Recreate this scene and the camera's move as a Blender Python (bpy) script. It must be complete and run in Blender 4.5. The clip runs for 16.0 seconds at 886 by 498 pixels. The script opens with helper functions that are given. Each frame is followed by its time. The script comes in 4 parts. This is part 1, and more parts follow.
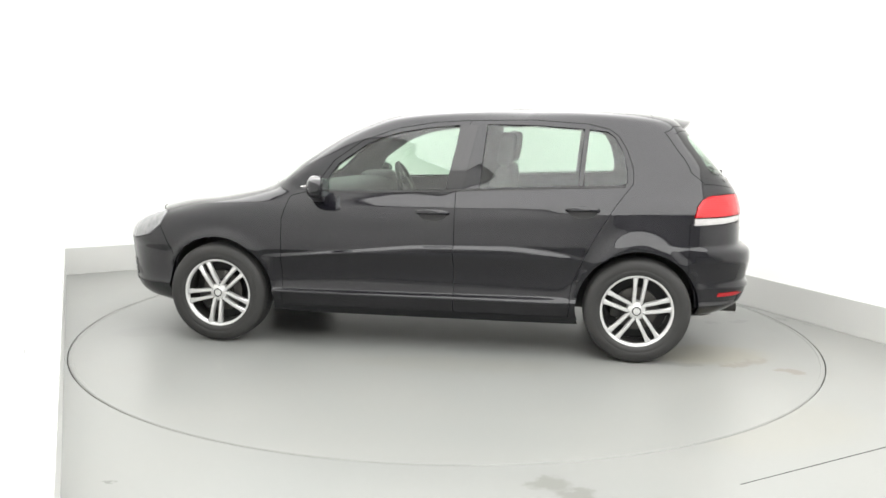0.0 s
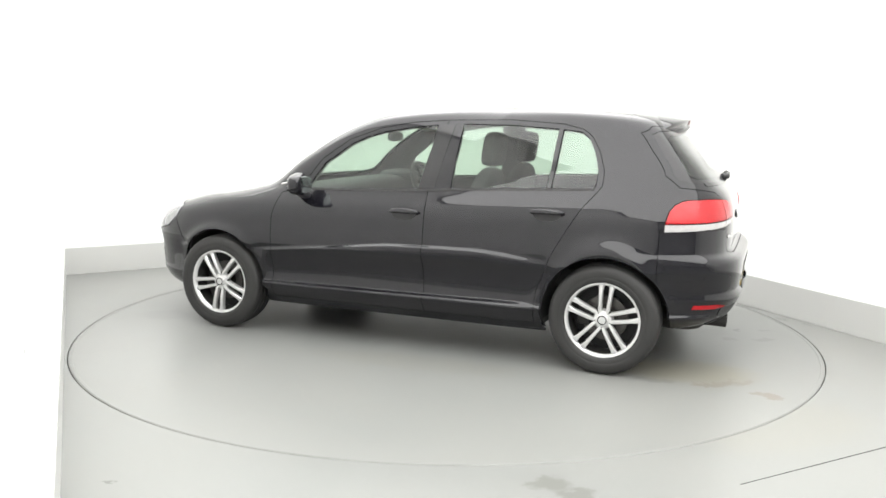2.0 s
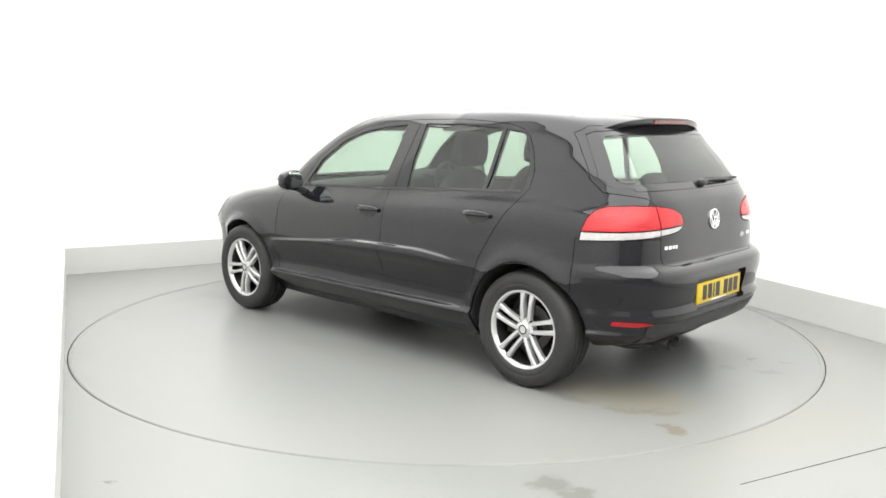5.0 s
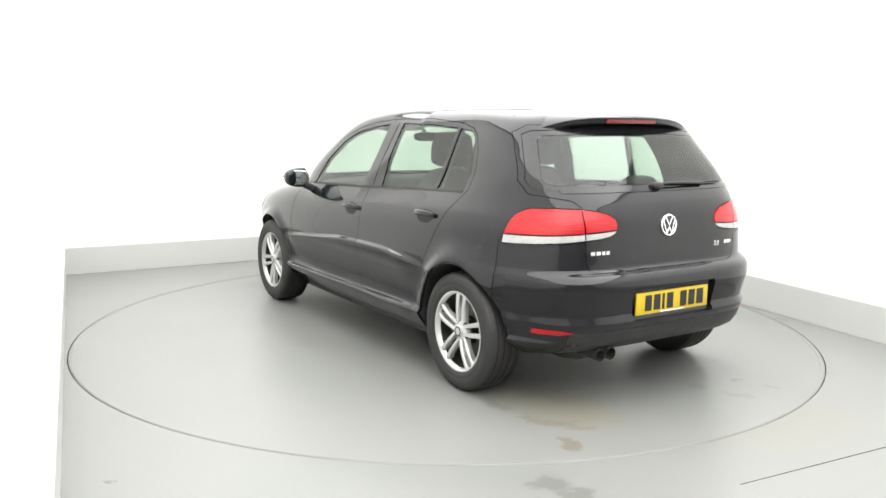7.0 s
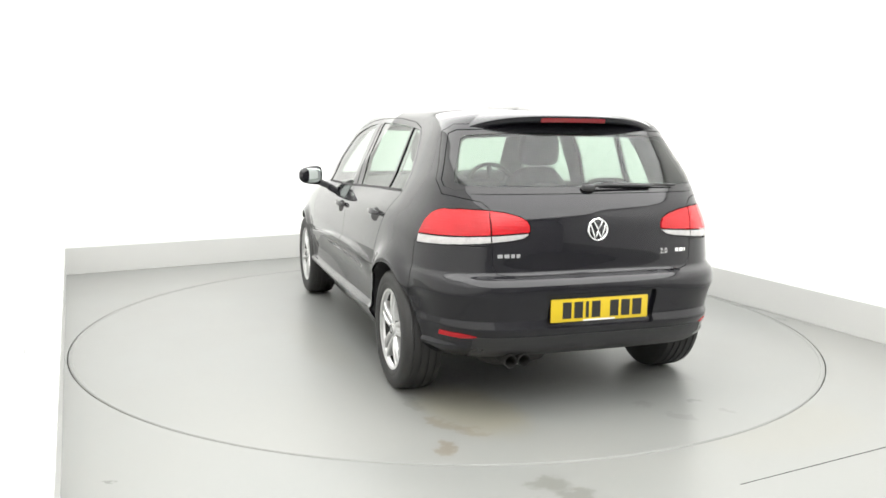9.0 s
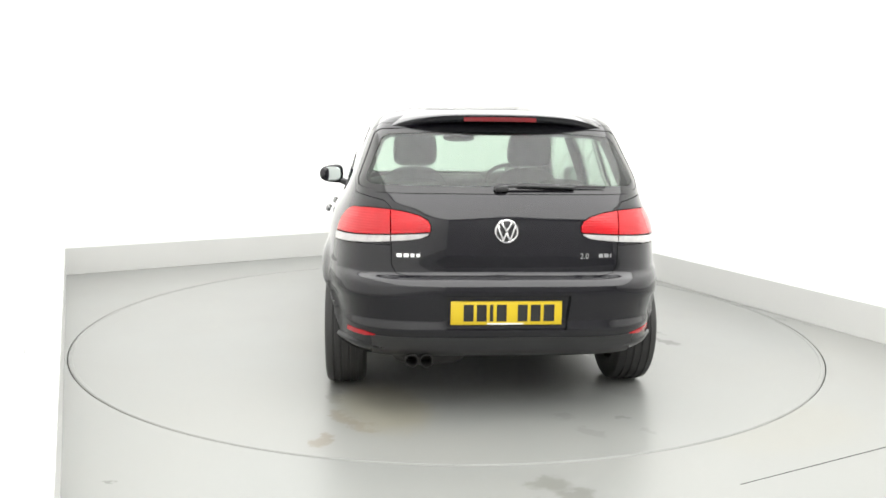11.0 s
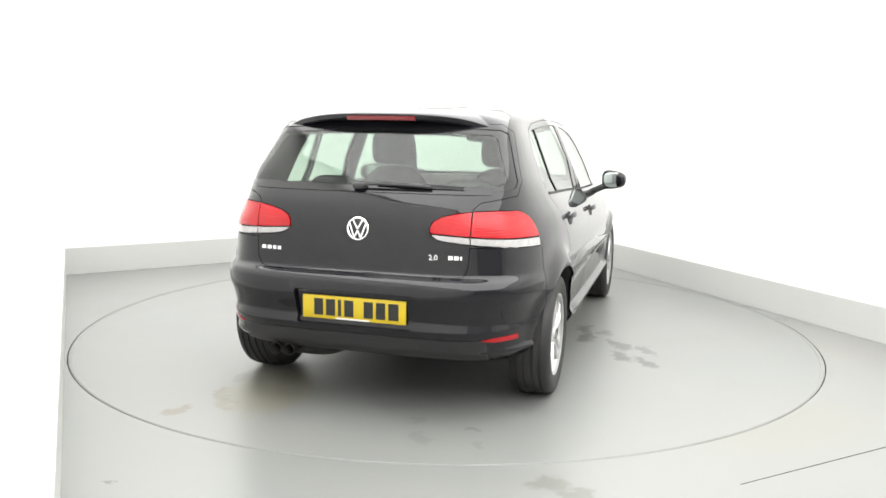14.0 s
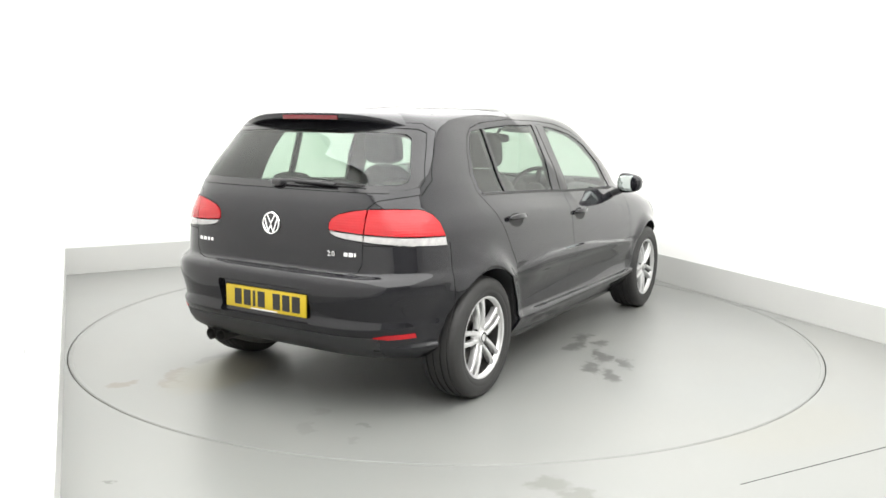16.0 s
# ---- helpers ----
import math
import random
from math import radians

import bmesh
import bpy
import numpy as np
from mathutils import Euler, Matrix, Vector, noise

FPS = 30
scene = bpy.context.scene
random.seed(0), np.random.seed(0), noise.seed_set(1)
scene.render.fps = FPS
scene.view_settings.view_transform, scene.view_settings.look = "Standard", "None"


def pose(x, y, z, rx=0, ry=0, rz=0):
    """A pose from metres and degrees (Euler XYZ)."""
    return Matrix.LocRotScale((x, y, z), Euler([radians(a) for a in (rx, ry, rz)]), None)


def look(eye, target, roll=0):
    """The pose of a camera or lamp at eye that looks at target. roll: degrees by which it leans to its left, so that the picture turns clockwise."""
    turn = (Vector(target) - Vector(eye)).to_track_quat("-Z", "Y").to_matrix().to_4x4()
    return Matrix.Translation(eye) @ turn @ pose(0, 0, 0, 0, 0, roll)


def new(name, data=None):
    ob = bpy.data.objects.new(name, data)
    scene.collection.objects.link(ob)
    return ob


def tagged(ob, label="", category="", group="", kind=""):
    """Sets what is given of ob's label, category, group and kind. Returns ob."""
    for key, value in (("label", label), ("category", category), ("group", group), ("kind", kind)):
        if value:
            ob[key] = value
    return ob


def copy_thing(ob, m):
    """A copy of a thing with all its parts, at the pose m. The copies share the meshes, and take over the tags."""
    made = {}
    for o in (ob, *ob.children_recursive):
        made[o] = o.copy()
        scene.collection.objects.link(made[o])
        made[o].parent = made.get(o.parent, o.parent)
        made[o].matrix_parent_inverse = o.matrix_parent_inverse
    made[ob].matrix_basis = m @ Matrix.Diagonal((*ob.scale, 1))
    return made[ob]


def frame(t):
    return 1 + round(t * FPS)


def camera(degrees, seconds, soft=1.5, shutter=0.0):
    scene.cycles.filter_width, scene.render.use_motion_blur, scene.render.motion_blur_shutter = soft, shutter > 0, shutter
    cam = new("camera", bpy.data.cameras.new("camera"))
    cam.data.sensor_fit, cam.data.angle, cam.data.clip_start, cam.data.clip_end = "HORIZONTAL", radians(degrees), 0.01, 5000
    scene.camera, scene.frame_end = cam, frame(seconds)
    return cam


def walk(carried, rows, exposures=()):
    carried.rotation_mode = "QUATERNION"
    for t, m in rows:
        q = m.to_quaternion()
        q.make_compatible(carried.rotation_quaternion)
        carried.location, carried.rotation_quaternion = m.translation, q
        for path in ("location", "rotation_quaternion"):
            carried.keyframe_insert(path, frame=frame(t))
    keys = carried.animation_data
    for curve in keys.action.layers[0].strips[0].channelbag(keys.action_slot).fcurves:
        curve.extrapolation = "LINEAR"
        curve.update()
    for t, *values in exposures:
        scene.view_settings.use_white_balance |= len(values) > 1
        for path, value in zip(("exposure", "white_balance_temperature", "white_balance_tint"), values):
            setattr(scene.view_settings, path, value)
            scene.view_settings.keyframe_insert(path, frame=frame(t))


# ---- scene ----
# ---------------- camera: fixed on its wall bracket ----------------
cam = camera(56.33, 16.0, 1.6)
EYE = (0.0, -5.638, 1.398)
CAM_POSE = look(EYE, (-0.00538, -4.64974, 1.24531), 0.81)
walk(cam, [(0.0, CAM_POSE), (16.0, CAM_POSE)], [(0.0, 0.0, 6500, 10), (16.0, 0.0, 6500, 10)])

# ---------------- world and lights ----------------
world = bpy.data.worlds.new("studio_world")
scene.world = world
world.use_nodes = True
world.node_tree.nodes["Background"].inputs["Color"].default_value = (0.9, 0.95, 1.0, 1)
world.node_tree.nodes["Background"].inputs["Strength"].default_value = 0.05

CEIL = 3.3
AX = Vector((0.4147, -0.9100, 0))      # along the room, towards its unseen front
NX = Vector((0.9100, 0.4147, 0))       # across the room
ROOM_TURN = math.atan2(AX.y, AX.x)


def ceiling_light(along, across, size_l, size_w, power):
    data = bpy.data.lights.new("ceiling_light", "AREA")
    data.shape, data.size, data.size_y, data.energy = "RECTANGLE", size_l, size_w, power
    data.color = (1.0, 0.998, 0.985)
    ob = new("ceiling_light", data)
    p = AX * along + NX * across
    ob.matrix_world = pose(p.x, p.y, CEIL - 0.06, 0, 0, math.degrees(ROOM_TURN))
    return ob


# one even, diffused light ceiling from wall to wall
ceiling_light(2.1, 0.0, 10.0, 4.7, 670)


# ---------------- materials ----------------
def mat(name, color=(0.5, 0.5, 0.5), rough=0.5, metal=0.0, coat=0.0, spec=0.5):
    m = bpy.data.materials.new(name)
    m.use_nodes = True
    b = m.node_tree.nodes["Principled BSDF"]
    b.inputs["Base Color"].default_value = (*color, 1)
    b.inputs["Roughness"].default_value = rough
    b.inputs["Metallic"].default_value = metal
    b.inputs["Coat Weight"].default_value = coat
    b.inputs["Coat Roughness"].default_value = 0.03
    b.inputs["Specular IOR Level"].default_value = spec
    return m


def node(m, kind, **values):
    n = m.node_tree.nodes.new(kind)
    for key, value in values.items():
        if key in n.inputs:
            n.inputs[key].default_value = value
    return n


def link(m, a, b):
    m.node_tree.links.new(a, b)


def mottled(name, c1, c2, scale, rough=0.5, rough_var=0.1, bump=0.05, bump_scale=60.0, metal=0.0, coat=0.0, spec=0.5):
    """Colour drifting between two tones, finer grain in the relief and in the gloss."""
    m = mat(name, c1, rough, metal, coat, spec)
    b = m.node_tree.nodes["Principled BSDF"]
    tc = node(m, "ShaderNodeTexCoord")
    n1 = node(m, "ShaderNodeTexNoise", Scale=scale, Detail=5.0, Roughness=0.6)
    n2 = node(m, "ShaderNodeTexNoise", Scale=bump_scale, Detail=3.0)
    link(m, tc.outputs["Object"], n1.inputs["Vector"])
    link(m, tc.outputs["Object"], n2.inputs["Vector"])
    mix = m.node_tree.nodes.new("ShaderNodeMix")
    mix.data_type = "RGBA"
    mix.inputs[6].default_value, mix.inputs[7].default_value = (*c1, 1), (*c2, 1)
    link(m, n1.outputs["Fac"], mix.inputs[0])
    link(m, mix.outputs[2], b.inputs["Base Color"])
    mr = node(m, "ShaderNodeMapRange")
    mr.inputs[3].default_value, mr.inputs[4].default_value = max(0.0, rough - rough_var), min(1.0, rough + rough_var)
    link(m, n1.outputs["Fac"], mr.inputs[0])
    link(m, mr.outputs[0], b.inputs["Roughness"])
    bp = node(m, "ShaderNodeBump", Strength=bump, Distance=0.002)
    link(m, n2.outputs["Fac"], bp.inputs["Height"])
    link(m, bp.outputs[0], b.inputs["Normal"])
    return m


FLOOR_PAINT = mottled("floor_paint", (0.165, 0.174, 0.170), (0.214, 0.212, 0.198), 0.55, 0.36, 0.12, 0.06, 40.0)
SKIRT_PAINT = mottled("skirting_paint", (0.44, 0.444, 0.432), (0.49, 0.49, 0.473), 1.4, 0.45, 0.08, 0.06, 30.0)
WALL_PAINT = mottled("wall_paint", (0.86, 0.86, 0.84), (0.90, 0.90, 0.885), 0.6, 0.6, 0.08, 0.05, 50.0)
UNSEEN_WALL_PAINT = mottled("unseen_wall_paint", (0.34, 0.34, 0.343), (0.40, 0.40, 0.40), 1.2, 0.5, 0.1, 0.05, 40.0)
CEIL_PAINT = mottled("ceiling_paint", (0.78, 0.78, 0.77), (0.83, 0.83, 0.82), 0.6, 0.7, 0.05, 0.05, 50.0)
GAP_DARK = mat("joint_dark", (0.03, 0.03, 0.03), 0.8)


# ---------------- helpers for meshes ----------------
def finish(name, bm, material, parent=None, label="", smooth=True):
    me = bpy.data.meshes.new(name)
    bm.to_mesh(me)
    bm.free()
    if smooth:
        me.shade_smooth()
        me.set_sharp_from_angle(angle=radians(38))
    me.materials.append(material)
    ob = new(name, me)
    if parent is not None:
        ob.parent = parent
    if label:
        ob["label"] = label
    return ob


def part(name, bm, material, parent, label="", smooth=True):
    return finish(name, bm, material, parent, label, smooth)


def box_bm(x0, x1, y0, y1, z0, z1, bevel=0.0, segments=2):
    bm = bmesh.new()
    bmesh.ops.create_cube(bm, size=1.0, matrix=Matrix.Translation(((x0 + x1) / 2, (y0 + y1) / 2, (z0 + z1) / 2))
                          @ Matrix.Diagonal((x1 - x0, y1 - y0, z1 - z0, 1)))
    if bevel:
        bmesh.ops.bevel(bm, geom=bm.edges[:], offset=bevel, segments=segments, profile=0.5, affect="EDGES")
    return bm


def prism_bm(corners, z0, z1):
    """A straight-sided solid over a ground outline."""
    bm = bmesh.new()
    lo = [bm.verts.new((x, y, z0)) for x, y in corners]
    hi = [bm.verts.new((x, y, z1)) for x, y in corners]
    n = len(corners)
    bm.faces.new(lo[::-1]), bm.faces.new(hi)
    for i in range(n):
        bm.faces.new((lo[i], lo[(i + 1) % n], hi[(i + 1) % n], hi[i]))
    bmesh.ops.recalc_face_normals(bm, faces=bm.faces[:])
    return bm


def lathe_bm(profile, steps=48, axis="Y", closed=False):
    """A turned body: profile of (radius, offset along the axis)."""
    bm = bmesh.new()
    rings = []
    for k in range(steps):
        a = 2 * math.pi * k / steps
        c, s = math.cos(a), math.sin(a)
        ring = []
        for r, h in profile:
            ring.append(bm.verts.new((r * c, h, r * s) if axis == "Y" else (r * c, r * s, h)))
        rings.append(ring)
    m = len(profile)
    for k in range(steps):
        a, b = rings[k], rings[(k + 1) % steps]
        for i in range(m if closed else m - 1):
            j = (i + 1) % m
            bm.faces.new((a[i], a[j], b[j], b[i]))
    bmesh.ops.remove_doubles(bm, verts=bm.verts[:], dist=1e-5)
    bmesh.ops.recalc_face_normals(bm, faces=bm.faces[:])
    return bm


def add_bm(bm, other, m=None):
    """Joins another bmesh into bm."""
    me = bpy.data.meshes.new("joined")
    other.to_mesh(me)
    other.free()
    if m is not None:
        me.transform(m)
    bm.from_mesh(me)
    bpy.data.meshes.remove(me)
    return bm


# ---------------- the room ----------------
P_BL, P_BR = Vector((-3.386, 1.570)), Vector((0.826, 4.175))
P_FR, P_FL = Vector((5.730, -6.780)), Vector((0.881, -7.85))
TABLE_R = 2.415


def build_room():
    # floor slab with a round pit for the turntable
    bm = bmesh.new()
    n = 128
    ring = [bm.verts.new(((TABLE_R + 0.004) * math.cos(2 * math.pi * k / n), (TABLE_R + 0.004) * math.sin(2 * math.pi * k / n), 0)) for k in range(n)]
    low = [bm.verts.new((v.co.x, v.co.y, -0.06)) for v in ring]
    far = [bm.verts.new((9 * math.cos(2 * math.pi * k / n), 9 * math.sin(2 * math.pi * k / n), 0)) for k in range(n)]
    mid = [bm.verts.new((4 * math.cos(2 * math.pi * k / n), 4 * math.sin(2 * math.pi * k / n), 0)) for k in range(n)]
    for k in range(n):
        j = (k + 1) % n
        bm.faces.new((ring[k], mid[k], mid[j], ring[j]))
        bm.faces.new((mid[k], far[k], far[j], mid[j]))
        bm.faces.new((low[k], ring[k], ring[j], low[j]))
    bm.faces.new(low)
    bmesh.ops.recalc_face_normals(bm, faces=bm.faces[:])
    floor = finish("floor", bm, FLOOR_PAINT, smooth=False)
    tagged(floor, "pale grey painted concrete studio floor with worn marks", "floor", kind="structure")

    def wall(name, a, b, material, label, z0=0.0, z1=CEIL, thick=0.2, inset=0.0, kind="structure"):
        d = (b - a).normalized()
        nrm = Vector((-d.y, d.x))          # outwards
        if nrm.dot((a + b) / 2) < 0:
            nrm = -nrm
        i = -nrm * inset
        ob = finish(name, prism_bm([tuple(a + i), tuple(b + i), tuple(b + nrm * thick), tuple(a + nrm * thick)], z0, z1), material, smooth=False)
        tagged(ob, label, "wall" if "wall" in name else "skirting", kind=kind)
        return ob

    wall("wall_back", P_BL, P_BR, WALL_PAINT, "plain white painted studio wall, brightly lit")
    wall("wall_right", P_BR, P_FR, WALL_PAINT, "plain white painted studio wall, brightly lit")
    wall("wall_left", P_FL, P_BL, WALL_PAINT, "plain white painted studio wall, brightly lit")
    # unseen wall added to close the room, grey to keep the car's reflections dark
    wall("wall_front", P_FR, P_FL, UNSEEN_WALL_PAINT, "pale grey entrance wall of the studio")
    for name, a, b in (("baseboard_back", P_BL, P_BR), ("baseboard_right", P_BR, P_FR), ("baseboard_left", P_FL, P_BL)):
        wall(name, a, b, SKIRT_PAINT, "pale grey painted band along the wall foot", 0.002, 0.239, 0.02, 0.004)
    corners = [P_BL, P_BR, P_FR, P_FL]
    bm = prism_bm([tuple(c * 1.08) for c in corners], CEIL, CEIL + 0.1)
    tagged(finish("ceiling", bm, CEIL_PAINT, smooth=False), "plain white painted studio ceiling", "ceiling", kind="structure")


build_room()


def build_turntable():
    base = tagged(new("turntable"), "round pale grey vehicle turntable set flush in floor", "turntable")
    prof = [(0.0, 0.0), (0.4, 0.0), (0.8, 0.0), (1.2, 0.0), (1.6, 0.0), (2.0, 0.0), (TABLE_R - 0.004, 0.0), (TABLE_R - 0.002, -0.003), (TABLE_R - 0.002, -0.05)]
    part("deck", lathe_bm(prof, 160, "Z"), FLOOR_PAINT, base, smooth=False)
    ring = [(TABLE_R - 0.028, 0.0002), (TABLE_R - 0.026, 0.0022), (TABLE_R - 0.010, 0.0022), (TABLE_R - 0.007, 0.0002)]
    part("edge_strip", lathe_bm(ring, 160, "Z"), FLOOR_PAINT, base, "painted steel strip round the rim", smooth=False)
    return base


turntable = build_turntable()


# ---------------- the car ----------------
def curve(points):
    """A smooth monotone curve through (z, value) pairs."""
    xs = np.array([p[0] for p in points], float)
    ys = np.array([p[1] for p in points], float)
    h, d = np.diff(xs), np.diff(ys) / np.diff(xs)
    m = np.zeros(len(xs))
    m[0], m[-1] = d[0], d[-1]
    for i in range(1, len(xs) - 1):
        if d[i - 1] * d[i] > 0:
            w1, w2 = 2 * h[i] + h[i - 1], h[i] + 2 * h[i - 1]
            m[i] = (w1 + w2) / (w1 / d[i - 1] + w2 / d[i])

    def at(x):
        x = min(max(x, xs[0]), xs[-1])
        i = min(max(int(np.searchsorted(xs, x)) - 1, 0), len(xs) - 2)
        t = (x - xs[i]) / h[i]
        return float((1 + 2 * t) * (1 - t) ** 2 * ys[i] + t * (1 - t) ** 2 * h[i] * m[i]
                     + t * t * (3 - 2 * t) * ys[i + 1] + t * t * (t - 1) * h[i] * m[i + 1])
    return at


def step(a, b, x):
    t = min(max((x - a) / (b - a), 0.0), 1.0)
    return t * t * (3 - 2 * t)


HALF_W = curve([(0.20, 0.780), (0.24, 0.815), (0.30, 0.850), (0.345, 0.868), (0.37, 0.852), (0.45, 0.845), (0.55, 0.857), (0.61, 0.876),
                (0.66, 0.876), (0.72, 0.868), (0.78, 0.860), (0.825, 0.848), (0.85, 0.840), (0.88, 0.826), (0.92, 0.808), (0.98, 0.787), (1.05, 0.768), (1.2, 0.719), (1.3, 0.680),
                (1.36, 0.648), (1.395, 0.604), (1.42, 0.532), (1.436, 0.42), (1.444, 0.26), (1.447, 0.02)])
REAR_X = curve([(0.20, -0.20), (0.25, -0.42), (0.29, -0.575), (0.33, -0.640), (0.40, -0.680), (0.445, -0.702), (0.455, -0.703), (0.474, -0.686), (0.60, -0.700), (0.645, -0.698), (0.672, -0.680), (0.690, -0.650),
                (0.705, -0.632), (0.80, -0.630), (0.90, -0.626), (1.00, -0.604), (1.05, -0.575), (1.10, -0.535), (1.20, -0.455), (1.30, -0.36), (1.36, -0.295),
                (1.395, -0.25), (1.42, -0.16), (1.436, 0.10), (1.444, 0.36), (1.447, 0.58)])
FRONT_X = curve([(0.20, 3.20), (0.24, 3.30), (0.30, 3.34), (0.5, 3.36), (0.62, 3.36), (0.70, 3.33), (0.76, 3.26), (0.80, 3.17), (0.83, 3.08),
                 (0.875, 2.91), (0.907, 2.70), (0.945, 2.50), (0.965, 2.42), (0.99, 2.365), (1.05, 2.29), (1.132, 2.195), (1.252, 2.00), (1.326, 1.83),
                 (1.36, 1.725), (1.393, 1.585), (1.42, 1.31), (1.436, 1.08), (1.444, 0.85), (1.447, 0.62)])
MID_X = curve([(0.2, 1.25), (0.8, 1.25), (1.0, 1.1), (1.3, 0.75), (1.447, 0.60)])
N_REAR = curve([(0.2, 5.2), (0.68, 5.6), (0.95, 5.0), (1.1, 4.2), (1.36, 3.6), (1.447, 2.2)])
N_FRONT = curve([(0.2, 4.2), (0.6, 4.6), (0.9, 4.8), (1.0, 4.6), (1.36, 4.4), (1.447, 2.2)])
WHEEL_F, WHEEL_R, WHEEL_Z, ARCH = 2.575, 0.0, 0.312, 0.358


def rise_share(z):
    return step(0.60, 0.80, z) * (1 - min(max((z - 1.0) / 0.43, 0.0), 1.0))


def belt_rise(x, z):
    """The shoulder of the body climbs towards the tail."""
    return 0.045 * rise_share(z) * min(max(2.0 - x, 0.0), 2.0)


SWAGE = curve([(0.20, 0.580), (0.45, 0.625), (0.80, 0.650), (1.23, 0.648), (1.7, 0.612), (2.25, 0.560)])


def flare(x, z, y):
    """Swelling of the sides over the wheels."""
    out = 0.0
    for wx in (WHEEL_F, WHEEL_R):
        d = math.hypot(x - wx, (z - WHEEL_Z) * 1.0)
        out += 0.028 * math.exp(-((d - ARCH) / 0.040) ** 2) * step(0.24, 0.46, z) * step(0.75, 0.80, y)
    # pressed ledges along the doors, fading out at their ends
    ends = step(0.30, 0.60, x) * (1 - step(2.15, 2.28, x)) * step(0.75, 0.80, y)
    for zc, high in ((SWAGE(x), 0.022), (0.372 - 0.010 * x, 0.015)):
        if zc - 0.18 < z < zc + 0.02:
            out += ends * high * (1 - step(zc - 0.006, zc + 0.012, z)) * step(zc - 0.17, zc - 0.02, z)
    return out


def half_plan(n, span):
    """Shares of length and width round one end of a level's outline, a rounded box."""
    ph = np.linspace(0.0, 1.0, 1200)
    ph = span[0] + (span[1] - span[0]) * (0.5 - 0.5 * np.cos(ph * math.pi))
    u, v = np.abs(np.cos(ph)) ** (2 / n), np.abs(np.sin(ph)) ** (2 / n)
    return u, v


def outline(zz, count):
    z_rear = zz + 0.09 * rise_share(zz)
    W, R, F, xm, nr, nf = HALF_W(zz), REAR_X(z_rear), FRONT_X(zz), MID_X(zz), N_REAR(zz), N_FRONT(zz)
    cabin = step(0.84, 1.07, zz) * (1 - step(1.33, 1.446, zz))      # glasshouse: flat sides, tight corners
    pts = []
    for reach, n, span in ((R - xm, nr, (0.0, math.pi / 2)), (F - xm, nf, (math.pi / 2, math.pi))):
        u, v = half_plan(n, span)
        x, y = xm + reach * u, W * v
        if cabin > 0:
            rear = reach < 0
            u, v = half_plan(9.0, span)
            y2 = W * v * (1 - (0.055 if rear else 0.030) * (1 - (1 - np.minimum(u / 0.6, 1.0)) ** 2))
            if rear:
                x2 = xm + reach * u + 0.055 * v * v * u ** 6
            else:
                x2 = xm + reach * u - 0.17 * v * v * u ** 6
                x2 = xm + (x2 - xm) * (1 + (np.max(0.85 * x + 0.53 * y) - np.max(0.85 * x2 + 0.53 * y2)) / (0.85 * np.max(x2 - xm)))
            x, y = x + (x2 - x) * cabin, y + (y2 - y) * cabin
        s = np.concatenate([[0], np.cumsum(np.hypot(np.diff(x), np.diff(y)))])
        q = np.linspace(0, s[-1], count + 1)
        px, py = np.interp(q, s, x), np.interp(q, s, y)
        lo = 0 if not pts else 1
        pts += list(zip(px[lo:], py[lo:]))
    pts[0], pts[-1] = (pts[0][0], 0.0), (pts[-1][0], 0.0)
    return pts


def body_surface(half=84):
    """The closed outer skin of the car, as one bmesh: rings of points, level upon level."""
    levels = list(np.linspace(0.20, 0.33, 9)) + list(np.linspace(0.336, 0.384, 13)) + list(np.linspace(0.40, 0.53, 8)) + list(np.linspace(0.536, 0.68, 36)) + list(np.linspace(0.69, 0.90, 22)) + list(np.linspace(0.908, 1.0, 13)) + list(np.linspace(1.02, 1.36, 18)) \
        + list(np.linspace(1.37, 1.42, 8)) + [1.427, 1.432, 1.436, 1.439, 1.442, 1.444, 1.4455, 1.4465, 1.447]
    bm = bmesh.new()
    rings = []
    for z in levels:
        ring = outline(z, half)
        full = ring + [(x, -y) for x, y in ring[-2:0:-1]]
        row = []
        for x, y in full:
            f = flare(x, z, abs(y))
            row.append(bm.verts.new((x, y + math.copysign(f, y) if abs(y) > 1e-6 else y, z + belt_rise(x, z) + 0.030 * step(1.18, 1.43, z) + 0.020 * step(1.33, 1.435, z))))
        rings.append(row)
    n = len(rings[0])
    for a, b in zip(rings, rings[1:]):
        for k in range(n):
            j = (k + 1) % n
            bm.faces.new((a[k], b[k], b[j], a[j]))
    bm.faces.new(rings[-1])
    bm.faces.new(rings[0][::-1])
    bmesh.ops.recalc_face_normals(bm, faces=bm.faces[:])
    return bm


CAR_PAINT = mat("black_car_paint", (0.0060, 0.0058, 0.0080), 0.40, 0.0, 1.0, 0.03)
CAR_PAINT.node_tree.nodes["Principled BSDF"].inputs["Coat IOR"].default_value = 1.47
CAR_PAINT.node_tree.nodes["Principled BSDF"].inputs["Coat Roughness"].default_value = 0.02
INNER_TRIM = mottled("dark_interior_trim", (0.035, 0.035, 0.038), (0.05, 0.05, 0.053), 8.0, 0.75, 0.1, 0.2, 120.0)
HEADLINER = mottled("pale_headliner_cloth", (0.30, 0.30, 0.285), (0.36, 0.36, 0.34), 8.0, 0.9, 0.05, 0.2, 150.0)
SEAT_CLOTH = mottled("charcoal_seat_cloth", (0.028, 0.028, 0.03), (0.045, 0.045, 0.048), 20.0, 0.9, 0.05, 0.3, 180.0)
